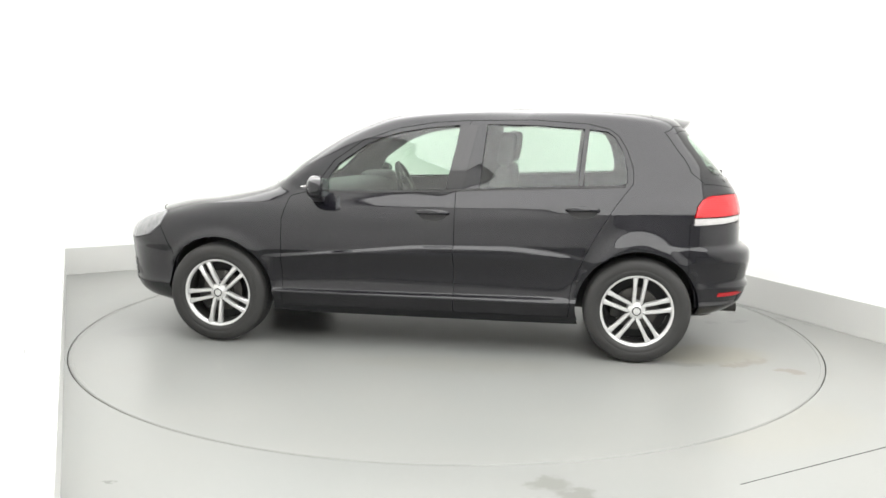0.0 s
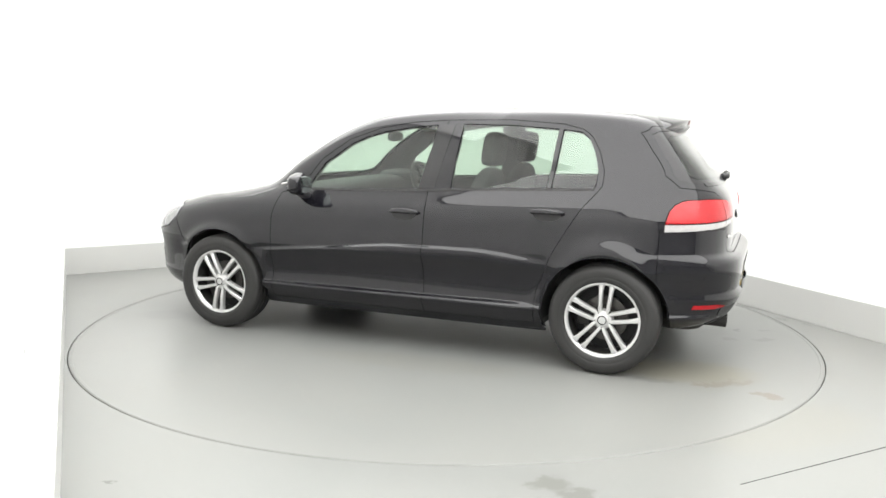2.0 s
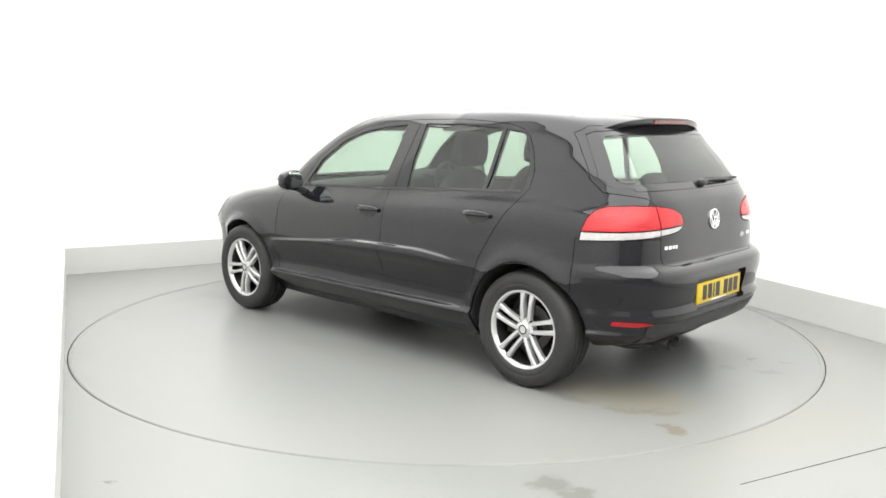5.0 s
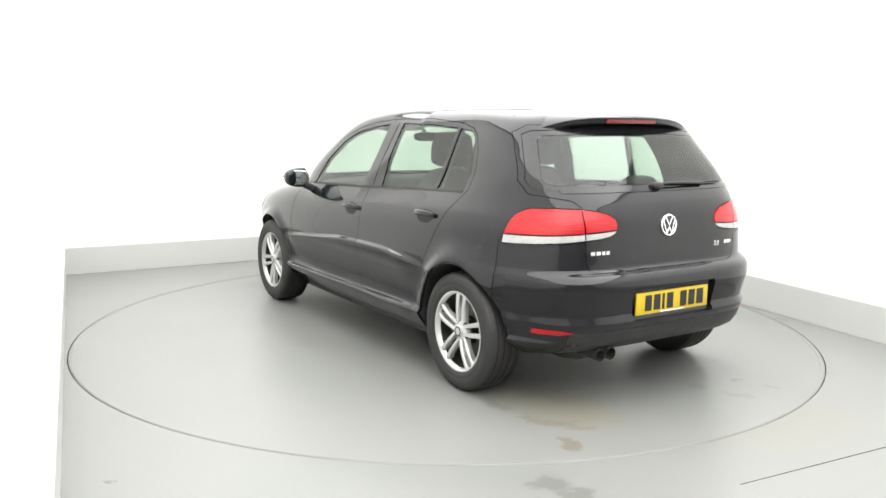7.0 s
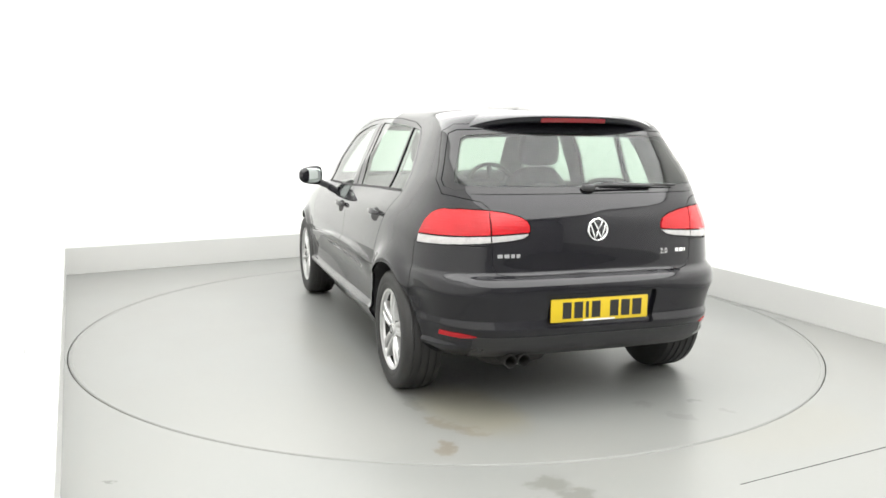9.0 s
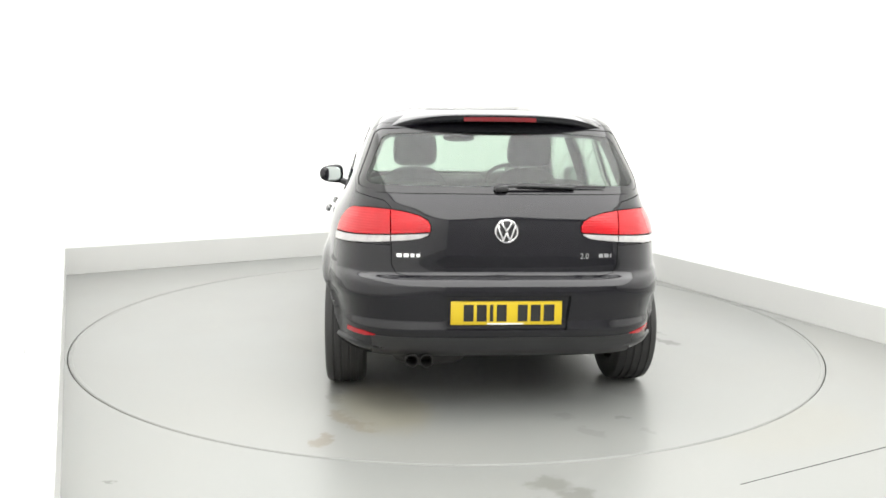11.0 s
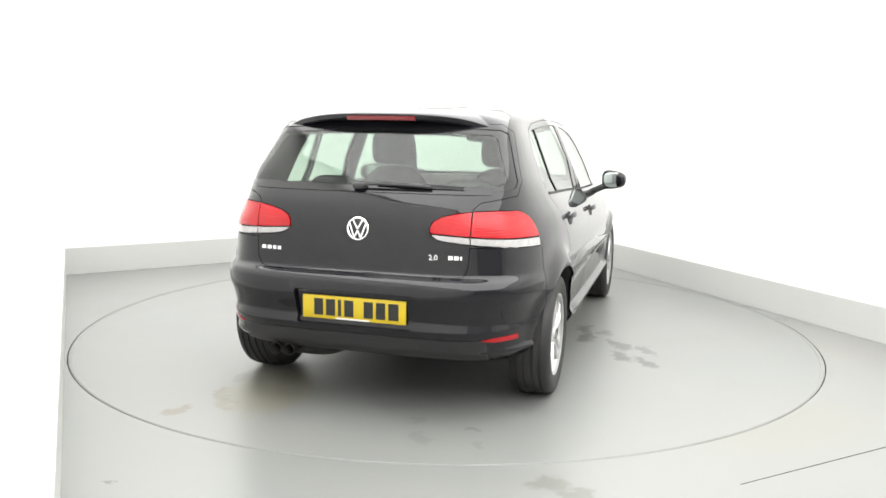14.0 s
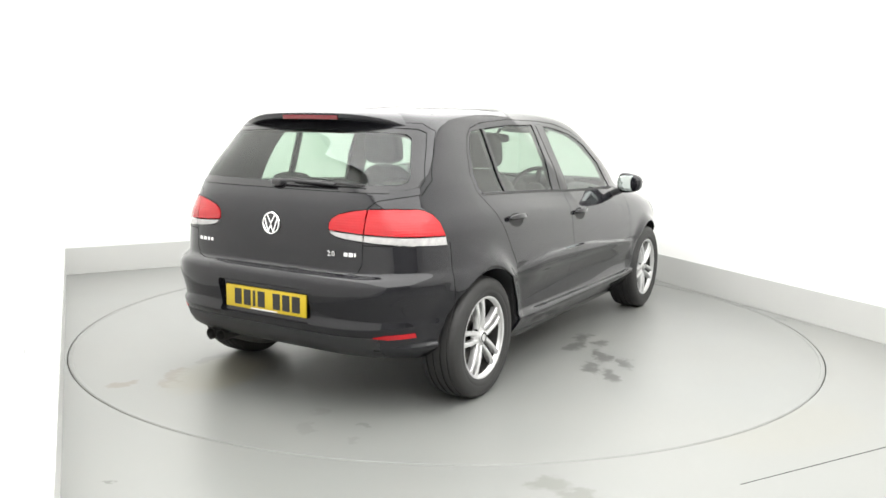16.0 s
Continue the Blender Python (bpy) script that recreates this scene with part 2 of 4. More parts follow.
BLACK_PLASTIC = mottled("black_plastic", (0.018, 0.018, 0.019), (0.026, 0.026, 0.027), 14.0, 0.5, 0.1, 0.15, 150.0)
BLACK_GLOSS = mat("gloss_black_trim", (0.008, 0.008, 0.009), 0.12)
RUBBER = mottled("black_rubber", (0.014, 0.014, 0.014), (0.022, 0.022, 0.022), 10.0, 0.7, 0.1, 0.2, 90.0)
TYRE_RUBBER = mottled("tyre_rubber", (0.012, 0.012, 0.012), (0.027, 0.026, 0.025), 7.0, 0.62, 0.12, 0.2, 70.0)
ALLOY = mottled("silver_alloy", (0.58, 0.58, 0.58), (0.66, 0.66, 0.65), 9.0, 0.34, 0.06, 0.03, 90.0, metal=0.6)
DARK_METAL = mottled("dark_cast_metal", (0.022, 0.022, 0.022), (0.045, 0.043, 0.04), 12.0, 0.55, 0.1, 0.2, 60.0, metal=0.5)
STEEL = mottled("brake_steel", (0.07, 0.067, 0.063), (0.12, 0.115, 0.11), 14.0, 0.38, 0.08, 0.1, 90.0, metal=0.9)
CHROME = mat("chrome", (0.86, 0.86, 0.86), 0.12, 1.0)
BADGE_BLACK = mat("badge_black", (0.01, 0.01, 0.012), 0.25)
PLATE_YELLOW = mottled("yellow_plate_sheeting", (0.52, 0.375, 0.010), (0.56, 0.405, 0.013), 12.0, 0.35, 0.05, 0.03, 200.0)
PLATE_BLACK = mat("plate_black", (0.012, 0.012, 0.012), 0.4)
PALE_PRINT = mat("pale_print", (0.7, 0.7, 0.68), 0.5)
MIRROR_GLASS = mat("mirror_glass", (0.42, 0.46, 0.45), 0.02, 1.0)
LAMP_RED = mottled("red_lamp_lens", (0.26, 0.003, 0.006), (0.52, 0.010, 0.016), 7.0, 0.16, 0.04, 0.1, 60.0, coat=0.25, spec=0.35)
LAMP_CLEAR = mottled("clear_ribbed_lens", (0.24, 0.23, 0.225), (0.52, 0.505, 0.50), 38.0, 0.18, 0.08, 0.1, 150.0, coat=0.8)
LAMP_DEEP = mat("dark_red_lens", (0.15, 0.004, 0.008), 0.15, 0.0, 0.6)
HEADLAMP = mottled("clear_headlamp_lens", (0.05, 0.052, 0.055), (0.34, 0.34, 0.35), 16.0, 0.15, 0.05, 0.1, 40.0, metal=0.2, coat=1.0)
for m in (LAMP_RED, LAMP_DEEP):
    b = m.node_tree.nodes["Principled BSDF"]
    wave = node(m, "ShaderNodeTexWave", Scale=26.0)
    wave.bands_direction = "Z"
    tc = node(m, "ShaderNodeTexCoord")
    link(m, tc.outputs["Object"], wave.inputs["Vector"])
    bp = node(m, "ShaderNodeBump", Strength=0.25, Distance=0.002)
    link(m, wave.outputs["Fac"], bp.inputs["Height"])
    link(m, bp.outputs[0], b.inputs["Normal"])


def glass_material(name, tint):
    """Thin toughened glass: clear with a tint, mirror-like at glancing angles."""
    m = bpy.data.materials.new(name)
    m.use_nodes = True
    nt = m.node_tree
    nt.nodes.remove(nt.nodes["Principled BSDF"])
    clear = node(m, "ShaderNodeBsdfTransparent", Color=(*tint, 1))
    gloss = node(m, "ShaderNodeBsdfGlossy", Color=(1, 1, 1, 1), Roughness=0.01)
    lw = node(m, "ShaderNodeLayerWeight", Blend=0.5)
    pw = node(m, "ShaderNodeMath")
    pw.operation = "POWER"
    link(m, lw.outputs["Facing"], pw.inputs[0])
    pw.inputs[1].default_value = 5.0
    ma = node(m, "ShaderNodeMath")
    ma.operation = "MULTIPLY_ADD"
    link(m, pw.outputs[0], ma.inputs[0])
    ma.inputs[1].default_value, ma.inputs[2].default_value = 0.90, 0.046
    mix = node(m, "ShaderNodeMixShader")
    link(m, ma.outputs[0], mix.inputs[0])
    link(m, clear.outputs[0], mix.inputs[1])
    link(m, gloss.outputs[0], mix.inputs[2])
    link(m, mix.outputs[0], nt.nodes["Material Output"].inputs["Surface"])
    return m


GLASS = glass_material("green_tinted_glass", (0.56, 0.655, 0.585))

# outlines of panes and panels; (x, z) on the sides, (y, z) at the tail
PANE_FRONT = [(1.935, 0.965), (1.825, 1.130), (1.655, 1.250), (1.55, 1.296), (1.45, 1.326), (1.25, 1.359), (1.085, 1.374), (1.135, 0.992), (1.5, 0.975)]
PANE_REAR = [(0.915, 1.382), (0.62, 1.380), (0.335, 1.362), (0.365, 1.030), (0.60, 1.020), (0.945, 1.003)]
PANE_QUARTER = [(0.305, 1.360), (0.20, 1.348), (0.155, 1.315), (0.113, 1.24), (0.083, 1.135), (0.082, 1.055), (0.10, 1.042), (0.335, 1.031)]
DOOR_FRONT = [(2.155, 0.255), (2.155, 0.80), (2.12, 0.93), (1.985, 0.965), (1.855, 1.150), (1.68, 1.276), (1.46, 1.352), (1.25, 1.389), (1.02, 1.405), (1.085, 1.00), (1.085, 0.255)]
DOOR_REAR = [(1.02, 1.405), (0.62, 1.412), (0.31, 1.392), (0.19, 1.363), (0.135, 1.325), (0.085, 1.245), (0.047, 1.14), (0.047, 1.05), (0.15, 0.92), (0.235, 0.78), (0.30, 0.66),
             (0.385, 0.45), (0.40, 0.255), (1.085, 0.255), (1.085, 1.00)]
PANE_TAIL = [(0.0, 1.078), (0.35, 1.079), (0.660, 1.082), (0.688, 1.094), (0.690, 1.125), (0.612, 1.340), (0.580, 1.358), (0.3, 1.370), (0.0, 1.374)]
TAIL_CLEAR = [(0.0, 1.098), (0.35, 1.100), (0.625, 1.103), (0.650, 1.116), (0.648, 1.145), (0.577, 1.316), (0.548, 1.335), (0.3, 1.347), (0.0, 1.350)]
HATCH_SIDE = [(0.0, 0.690), (0.45, 0.690), (0.51, 0.70), (0.532, 0.74), (0.535, 1.00), (0.565, 1.03), (0.700, 1.056), (0.703, 1.12), (0.624, 1.350), (0.58, 1.385), (0.0, 1.400)]
LAMP_TOP = [(0.350, 0.922), (0.362, 0.945), (0.40, 0.967), (0.47, 0.985), (0.55, 0.994), (0.64, 0.997), (0.72, 0.989), (0.90, 0.956)]
LAMP_LOW = [(0.350, 0.897), (0.362, 0.876), (0.39, 0.862), (0.44, 0.853), (0.55, 0.843), (0.70, 0.830), (0.90, 0.808)]
LAMP_BAND = [(0.30, 0.893), (0.90, 0.857)]
LAMP_FRONT = [(0.80, -0.300), (0.87, -0.305), (0.93, -0.320), (0.965, -0.345), (0.985, -0.38), (1.0, -0.44)]
SCREEN = [(0.0, 1.00), (0.60, 1.00), (0.66, 1.02), (0.655, 1.06), (0.545, 1.345), (0.50, 1.368), (0.0, 1.385)]
RECESS = [(-0.292, 0.606), (0.292, 0.606), (0.298, 0.592), (0.284, 0.455), (0.275, 0.445), (-0.275, 0.445), (-0.284, 0.455), (-0.298, 0.592)]
HEADLIGHT = [(2.955, 0.80), (2.99, 0.72), (3.07, 0.655), (3.20, 0.62), (3.45, 0.62), (3.45, 0.75), (3.2, 0.80), (3.06, 0.825)]
BUMPER_F = [(2.90, 0.19), (2.90, 0.55), (2.955, 0.66), (2.99, 0.715), (3.6, 0.60), (3.6, 0.19)]


def inside(poly, u, v):
    hit = False
    for (x0, y0), (x1, y1) in zip(poly, poly[1:] + poly[:1]):
        if (y0 > v) != (y1 > v) and u < (x1 - x0) * (v - y0) / (y1 - y0) + x0:
            hit = not hit
    return hit


def level_at(line, u):
    if u <= line[0][0]:
        return line[0][1]
    for (x0, y0), (x1, y1) in zip(line, line[1:]):
        if u <= x1:
            return y0 + (y1 - y0) * (u - x0) / (x1 - x0)
    return line[-1][1]


def cut_line(bm, points, along, test, closed=True):
    """Cuts the skin along a line drawn on the side (along 'y') or on the tail or nose (along 'x')."""
    pairs = list(zip(points, points[1:] + points[:1])) if closed else list(zip(points, points[1:]))
    mg = 0.012
    k = 0 if along == "y" else 1

    def near(f, u0, u1, v0, v1):
        us = [v.co[k] for v in f.verts]
        if max(us) < min(u0, u1) - mg or min(us) > max(u0, u1) + mg:
            return False
        zs = [v.co.z for v in f.verts]
        return max(zs) >= min(v0, v1) - mg and min(zs) <= max(v0, v1) + mg

    us, vs = [p[0] for p in points], [p[1] for p in points]
    pool = {f for f in bm.faces if test(f.calc_center_median()) and near(f, min(us), max(us), min(vs), max(vs))}
    for (u0, v0), (u1, v1) in pairs:
        if math.hypot(u1 - u0, v1 - v0) < 1e-5:
            continue
        faces = [f for f in pool if f.is_valid and near(f, u0, u1, v0, v1)]
        faces.sort(key=lambda f: f.index)
        if not faces:
            continue
        geom = list(dict.fromkeys(e for f in faces for e in f.edges)) + list(dict.fromkeys(v for f in faces for v in f.verts)) + faces
        if along == "y":
            co, no = Vector((u0, 0, v0)), Vector((v1 - v0, 0, u0 - u1))
        else:
            co, no = Vector((0, u0, v0)), Vector((0, v1 - v0, u0 - u1))
        got = bmesh.ops.bisect_plane(bm, geom=geom, dist=1e-5, plane_co=co, plane_no=no.normalized())
        pool.update(g for g in got["geom"] if isinstance(g, bmesh.types.BMFace))
        bm.faces.index_update()


def mirrored(points):
    return [(-u, v) for u, v in points]


def region_of(c):
    """Which panel or pane a spot of the skin belongs to."""
    x, y, z, ay = c.x, c.y, c.z, abs(c.y)
    side = "l" if y > 0 else "r"
    if ay > 0.45:
        for wx in (WHEEL_F, WHEEL_R):
            if math.hypot(x - wx, z - WHEEL_Z) < ARCH:
                return "well"
    if ay > 0.40:
        for name, poly in (("pane_front", PANE_FRONT), ("pane_rear", PANE_REAR), ("pane_quarter", PANE_QUARTER)):
            if inside(poly, x, z):
                return name + side
        if x > 2.94 and inside(HEADLIGHT, x, z):
            return "headlight" + side
        if ay > 0.55 and inside(DOOR_FRONT, x, z):
            return "door_front" + side
        if ay > 0.55 and inside(DOOR_REAR, x, z):
            return "door_rear" + side
    if x < -0.1:
        if x < level_at(LAMP_FRONT, z) and ay > 0.350 and level_at(LAMP_LOW, ay) < z < level_at(LAMP_TOP, ay):
            band = "clear" if z < level_at(LAMP_BAND, ay) else "red"
            return "lamp_" + band + ("_in" if ay < 0.535 else "_out") + side
        if inside(TAIL_CLEAR, ay, z):
            return "pane_tail"
        if inside(PANE_TAIL, ay, z):
            return "border_tail"
        if inside(HATCH_SIDE, ay, z):
            return "hatch"
        if x < -0.6 and inside(RECESS, y, z):
            return "recess"
        if z < 0.83 and x < -0.28:
            return "bumper_rear"
    if x > 1.35 and inside(SCREEN, ay, z):
        return "screen"
    if x > 2.88 and inside(BUMPER_F, x, z):
        return "bumper_front"
    if x > 2.30 and z > 0.72 and ay < 0.70:
        return "bonnet"
    return "shell"


SKIN = body_surface()
SKIN_TREE = None


def build_skin():
    """Cuts the skin into panels; returns the faces of each as lists of corner points."""
    global SKIN_TREE
    from mathutils.bvhtree import BVHTree
    bm = SKIN
    cap = [f for f in bm.faces if len(f.verts) > 8 and f.calc_center_median().z < 0.5]
    bmesh.ops.delete(bm, geom=cap, context="FACES_ONLY")
    bm.normal_update()
    base = bm.copy()
    base.verts.ensure_lookup_table()
    base.faces.ensure_lookup_table()
    SKIN_TREE = (BVHTree.FromBMesh(base), base)
    sides = lambda c: abs(c.y) > 0.40
    for wx in (WHEEL_F, WHEEL_R):
        ring = [(wx + ARCH * math.cos(a), WHEEL_Z + ARCH * math.sin(a)) for a in np.linspace(-0.45, math.pi + 0.45, 44)]
        cut_line(bm, ring, "y", lambda c: abs(c.y) > 0.45, False)
    for poly in (PANE_FRONT, PANE_REAR, PANE_QUARTER, DOOR_FRONT, DOOR_REAR):
        cut_line(bm, poly, "y", sides)
    cut_line(bm, HEADLIGHT, "y", lambda c: abs(c.y) > 0.38 and c.x > 2.85)
    cut_line(bm, BUMPER_F, "y", lambda c: c.x > 2.8)
    tail = lambda c: c.x < -0.05
    cut_line(bm, [(x, z) for z, x in LAMP_FRONT], "y", lambda c: abs(c.y) > 0.5, False)
    cut_line(bm, [(-0.28, 0.30), (-0.28, 0.83), (-0.70, 0.83)], "y", lambda c: abs(c.y) > 0.52, False)
    cut_line(bm, RECESS, "x", tail)
    for flip in (lambda p: p, mirrored):
        cut_line(bm, flip(PANE_TAIL), "x", tail, False)
        cut_line(bm, flip(TAIL_CLEAR), "x", tail, False)
        cut_line(bm, flip(HATCH_SIDE), "x", tail, False)
        for line in (LAMP_TOP, LAMP_LOW, LAMP_BAND, [(0.350, 0.87), (0.350, 0.95)], [(0.535, 0.82), (0.535, 1.02)]):
            cut_line(bm, flip(line), "x", tail, False)
        cut_line(bm, flip(SCREEN), "x", lambda c: c.x > 1.35, False)
    for sy in (-1, 1):
        geom = [f for f in bm.faces if f.calc_center_median().x > 2.2 and 0.7 < f.calc_center_median().z < 1.05]
        geom += list({e for f in geom for e in f.edges}) + list({v for f in geom for v in f.verts})
        bmesh.ops.bisect_plane(bm, geom=geom, dist=1e-5, plane_co=(0, 0.70 * sy, 0), plane_no=(0, 1, 0))
    geom = [f for f in bm.faces if f.calc_center_median().x > 2.0 and 0.7 < f.calc_center_median().z < 1.05]
    geom += list({e for f in geom for e in f.edges}) + list({v for f in geom for v in f.verts})
    bmesh.ops.bisect_plane(bm, geom=geom, dist=1e-5, plane_co=(2.30, 0, 0), plane_no=(1, 0, 0))
    groups = {}
    for f in bm.faces:
        groups.setdefault(region_of(f.calc_center_median()), []).append(f)
    return groups


def skin_normal(p):
    tree, base = SKIN_TREE
    loc, nrm, idx, dist = tree.find_nearest(p)
    f = base.faces[idx]
    from mathutils.interpolate import poly_3d_calc
    w = poly_3d_calc([v.co for v in f.verts], loc)
    n = Vector((0, 0, 0))
    for k, v in zip(w, f.verts):
        n += v.normal * k
    return n.normalized() if n.length > 1e-6 else nrm


def panel(name, faces, material, parent, label="", gap=0.0018, depth=0.014, lift=0.0, push=None):
    """One panel of the skin, with returned edges and an even gap round it. lift: how far it stands out."""
    bm = bmesh.new()
    seen = {}
    for f in faces:
        vs = []
        for v in f.verts:
            if v not in seen:
                seen[v] = bm.verts.new(v.co)
            vs.append(seen[v])
        try:
            bm.faces.new(vs)
        except ValueError:
            pass
    bm.normal_update()
    normals = {v: skin_normal(v.co) for v in bm.verts}
    moved = {}
    for e in bm.edges:
        if len(e.link_faces) != 1:
            continue
        f = e.link_faces[0]
        d = f.normal.cross((e.verts[1].co - e.verts[0].co).normalized())
        if d.dot(f.calc_center_median() - e.verts[0].co) < 0:
            d = -d
        for v in e.verts:
            moved.setdefault(v, Vector((0, 0, 0)))
            moved[v] += d
    rim = [e for e in bm.edges if len(e.link_faces) == 1]
    for v, d in moved.items():
        if d.length > 1e-6:
            v.co += d.normalized() * gap
    for v in bm.verts:
        v.co += normals[v] * lift
        if push:
            v.co += Vector(push)
    top = set(bm.faces)
    twin = {}
    for e in rim:
        f = e.link_faces[0]
        a, b = e.verts
        for lp in f.loops:
            if lp.edge == e:
                a, b = lp.vert, lp.link_loop_next.vert
        for v in (a, b):
            if v not in twin:
                twin[v] = bm.verts.new(v.co - normals[v] * depth)
        bm.faces.new((b, a, twin[a], twin[b]))
    bm.normal_update()
    bm.verts.index_update()
    out = []
    for f in bm.faces:
        for lp in f.loops:
            out.append(tuple(normals[lp.vert]) if f in top else tuple(f.normal))
    me = bpy.data.meshes.new(name)
    bm.to_mesh(me)
    bm.free()
    me.shade_smooth()
    me.normals_split_custom_set(out)
    me.materials.append(material)
    ob = new(name, me)
    ob.parent = parent
    if label:
        ob["label"] = label
    return ob


def on_skin(origin, way):
    """Where a ray meets the skin: place and outward normal."""
    loc, nrm, idx, dist = SKIN_TREE[0].ray_cast(Vector(origin), Vector(way))
    return loc, skin_normal(loc)


def tail_at(y, z):
    return on_skin((-3, y, z), (1, 0, 0))


def flank_at(x, z, s):
    return on_skin((x, 3 * s, z), (0, -s, 0))


def patch_bm(grid, thick, out=0.002):
    """A thin cushion laid on the skin; grid: rows of (place, normal)."""
    bm = bmesh.new()
    rows_t = [[bm.verts.new(p + n * (out + thick)) for p, n in row] for row in grid]
    rows_b = [[bm.verts.new(p - n * 0.004) for p, n in row] for row in grid]
    R, C = len(grid), len(grid[0])
    for i in range(R - 1):
        for j in range(C - 1):
            bm.faces.new((rows_t[i][j], rows_t[i][j + 1], rows_t[i + 1][j + 1], rows_t[i + 1][j]))
    edge = [(0, j) for j in range(C)] + [(i, C - 1) for i in range(1, R)] + [(R - 1, j) for j in range(C - 2, -1, -1)] + [(i, 0) for i in range(R - 2, 0, -1)]
    for (a, b), (c, d) in zip(edge, edge[1:] + edge[:1]):
        bm.faces.new((rows_t[a][b], rows_t[c][d], rows_b[c][d], rows_b[a][b]))
    bmesh.ops.recalc_face_normals(bm, faces=bm.faces[:])
    return bm


car = tagged(new("car"), "black five-door hatchback car with silver alloy wheels", "car")


def build_car_body():
    groups = build_skin()
    inner = bmesh.new()
    names = {"shell": ("body_shell", CAR_PAINT, ""), "hatch": ("tailgate", CAR_PAINT, ""), "bumper_rear": ("rear_bumper", CAR_PAINT, ""),
             "recess": ("plate_recess", CAR_PAINT, ""), "bumper_front": ("front_bumper", CAR_PAINT, ""), "bonnet": ("bonnet", CAR_PAINT, ""), "screen": ("windscreen", GLASS, "clear windscreen glass"),
             "pane_tail": ("rear_window", GLASS, "tinted rear window glass"), "border_tail": ("window_border", BLACK_GLOSS, "black printed border of the rear window"), "door_front": ("front_door", CAR_PAINT, ""), "door_rear": ("rear_door", CAR_PAINT, ""),
             "pane_front": ("side_window", GLASS, "green-tinted side window glass"), "pane_rear": ("side_window", GLASS, "green-tinted side window glass"),
             "pane_quarter": ("quarter_window", GLASS, "green-tinted quarter window glass"), "headlight": ("headlight", HEADLAMP, "clear headlight lens"),
             "lamp_red_in": ("tail_light", LAMP_RED, "red tail light lens"), "lamp_red_out": ("tail_light", LAMP_RED, "red tail light lens"),
             "lamp_clear_in": ("reversing_light", LAMP_CLEAR, "clear reversing light lens"), "lamp_clear_out": ("indicator_light", LAMP_CLEAR, "clear indicator lens")}
    made = {}
    for key, faces in groups.items():
        if key == "well":
            continue
        kind = key if key in names else key[:-1]
        name, material, label = names[kind]
        if material is GLASS:
            made[key] = panel(name, faces, material, car, label, gap=0.002, depth=0.004, lift=-0.004)
            made[key].visible_shadow = False
        elif "lamp" in kind or kind == "headlight":
            made[key] = panel(name, faces, material, car, label, gap=0.0035, depth=0.03, lift=0.004)
        elif kind == "border_tail":
            made[key] = panel(name, faces, material, car, label, gap=0.0, depth=0.004, lift=-0.003)
        elif kind == "recess":
            made[key] = panel(name, faces, material, car, label, gap=0.0, push=(0.022, 0, 0))
        else:
            made[key] = panel(name, faces, material, car, label, depth=0.034 if "bumper" in kind else 0.014)
    # the lining behind the panels
    seen = {}
    for key, faces in groups.items():
        if key == "well" or "pane" in key or key == "screen":
            continue
        for f in faces:
            vs = []
            for v in f.verts:
                if v not in seen:
                    seen[v] = inner.verts.new(v.co - skin_normal(v.co) * (0.045 if v.co.z < 0.75 and v.co.x < 0 else 0.028))
                vs.append(seen[v])
            inner.faces.new(vs[::-1])
    ob = finish("lining", inner, INNER_TRIM, car, "dark trim lining the cabin")
    ob.data.materials.append(HEADLINER)
    for p in ob.data.polygons:
        if p.center.z > 1.375:
            p.material_index = 1
    # floor pan and wheel wells
    bm = box_bm(0.38, 2.18, -0.79, 0.79, 0.215, 0.25)
    add_bm(bm, box_bm(-0.36, 3.10, -0.44, 0.44, 0.235, 0.30))
    part("floor_pan", bm, BLACK_PLASTIC, car, smooth=False)
    for wx in (WHEEL_F, WHEEL_R):
        for s in (-1, 1):
            bm = bmesh.new()
            arcs = np.linspace(-0.12, math.pi + 0.12, 30)
            cols = []
            for f in (0.0, 0.35, 0.7, 1.0):
                col = []
                for a in arcs:
                    x, z = wx + (ARCH + 0.005) * math.cos(a), WHEEL_Z + (ARCH + 0.005) * math.sin(a)
                    col.append(bm.verts.new((x, s * (0.46 + (flank_at(x, z, 1)[0].y - 0.006 - 0.46) * f), z)))
                cols.append(col)
            for ca, cb in zip(cols, cols[1:]):
                for k in range(len(arcs) - 1):
                    bm.faces.new((ca[k], ca[k + 1], cb[k + 1], cb[k]))
            bm.faces.new(cols[0])
            part("wheel_arch_liner", bm, RUBBER, car, "black wheel arch liner")
    return made


made_panels = build_car_body()


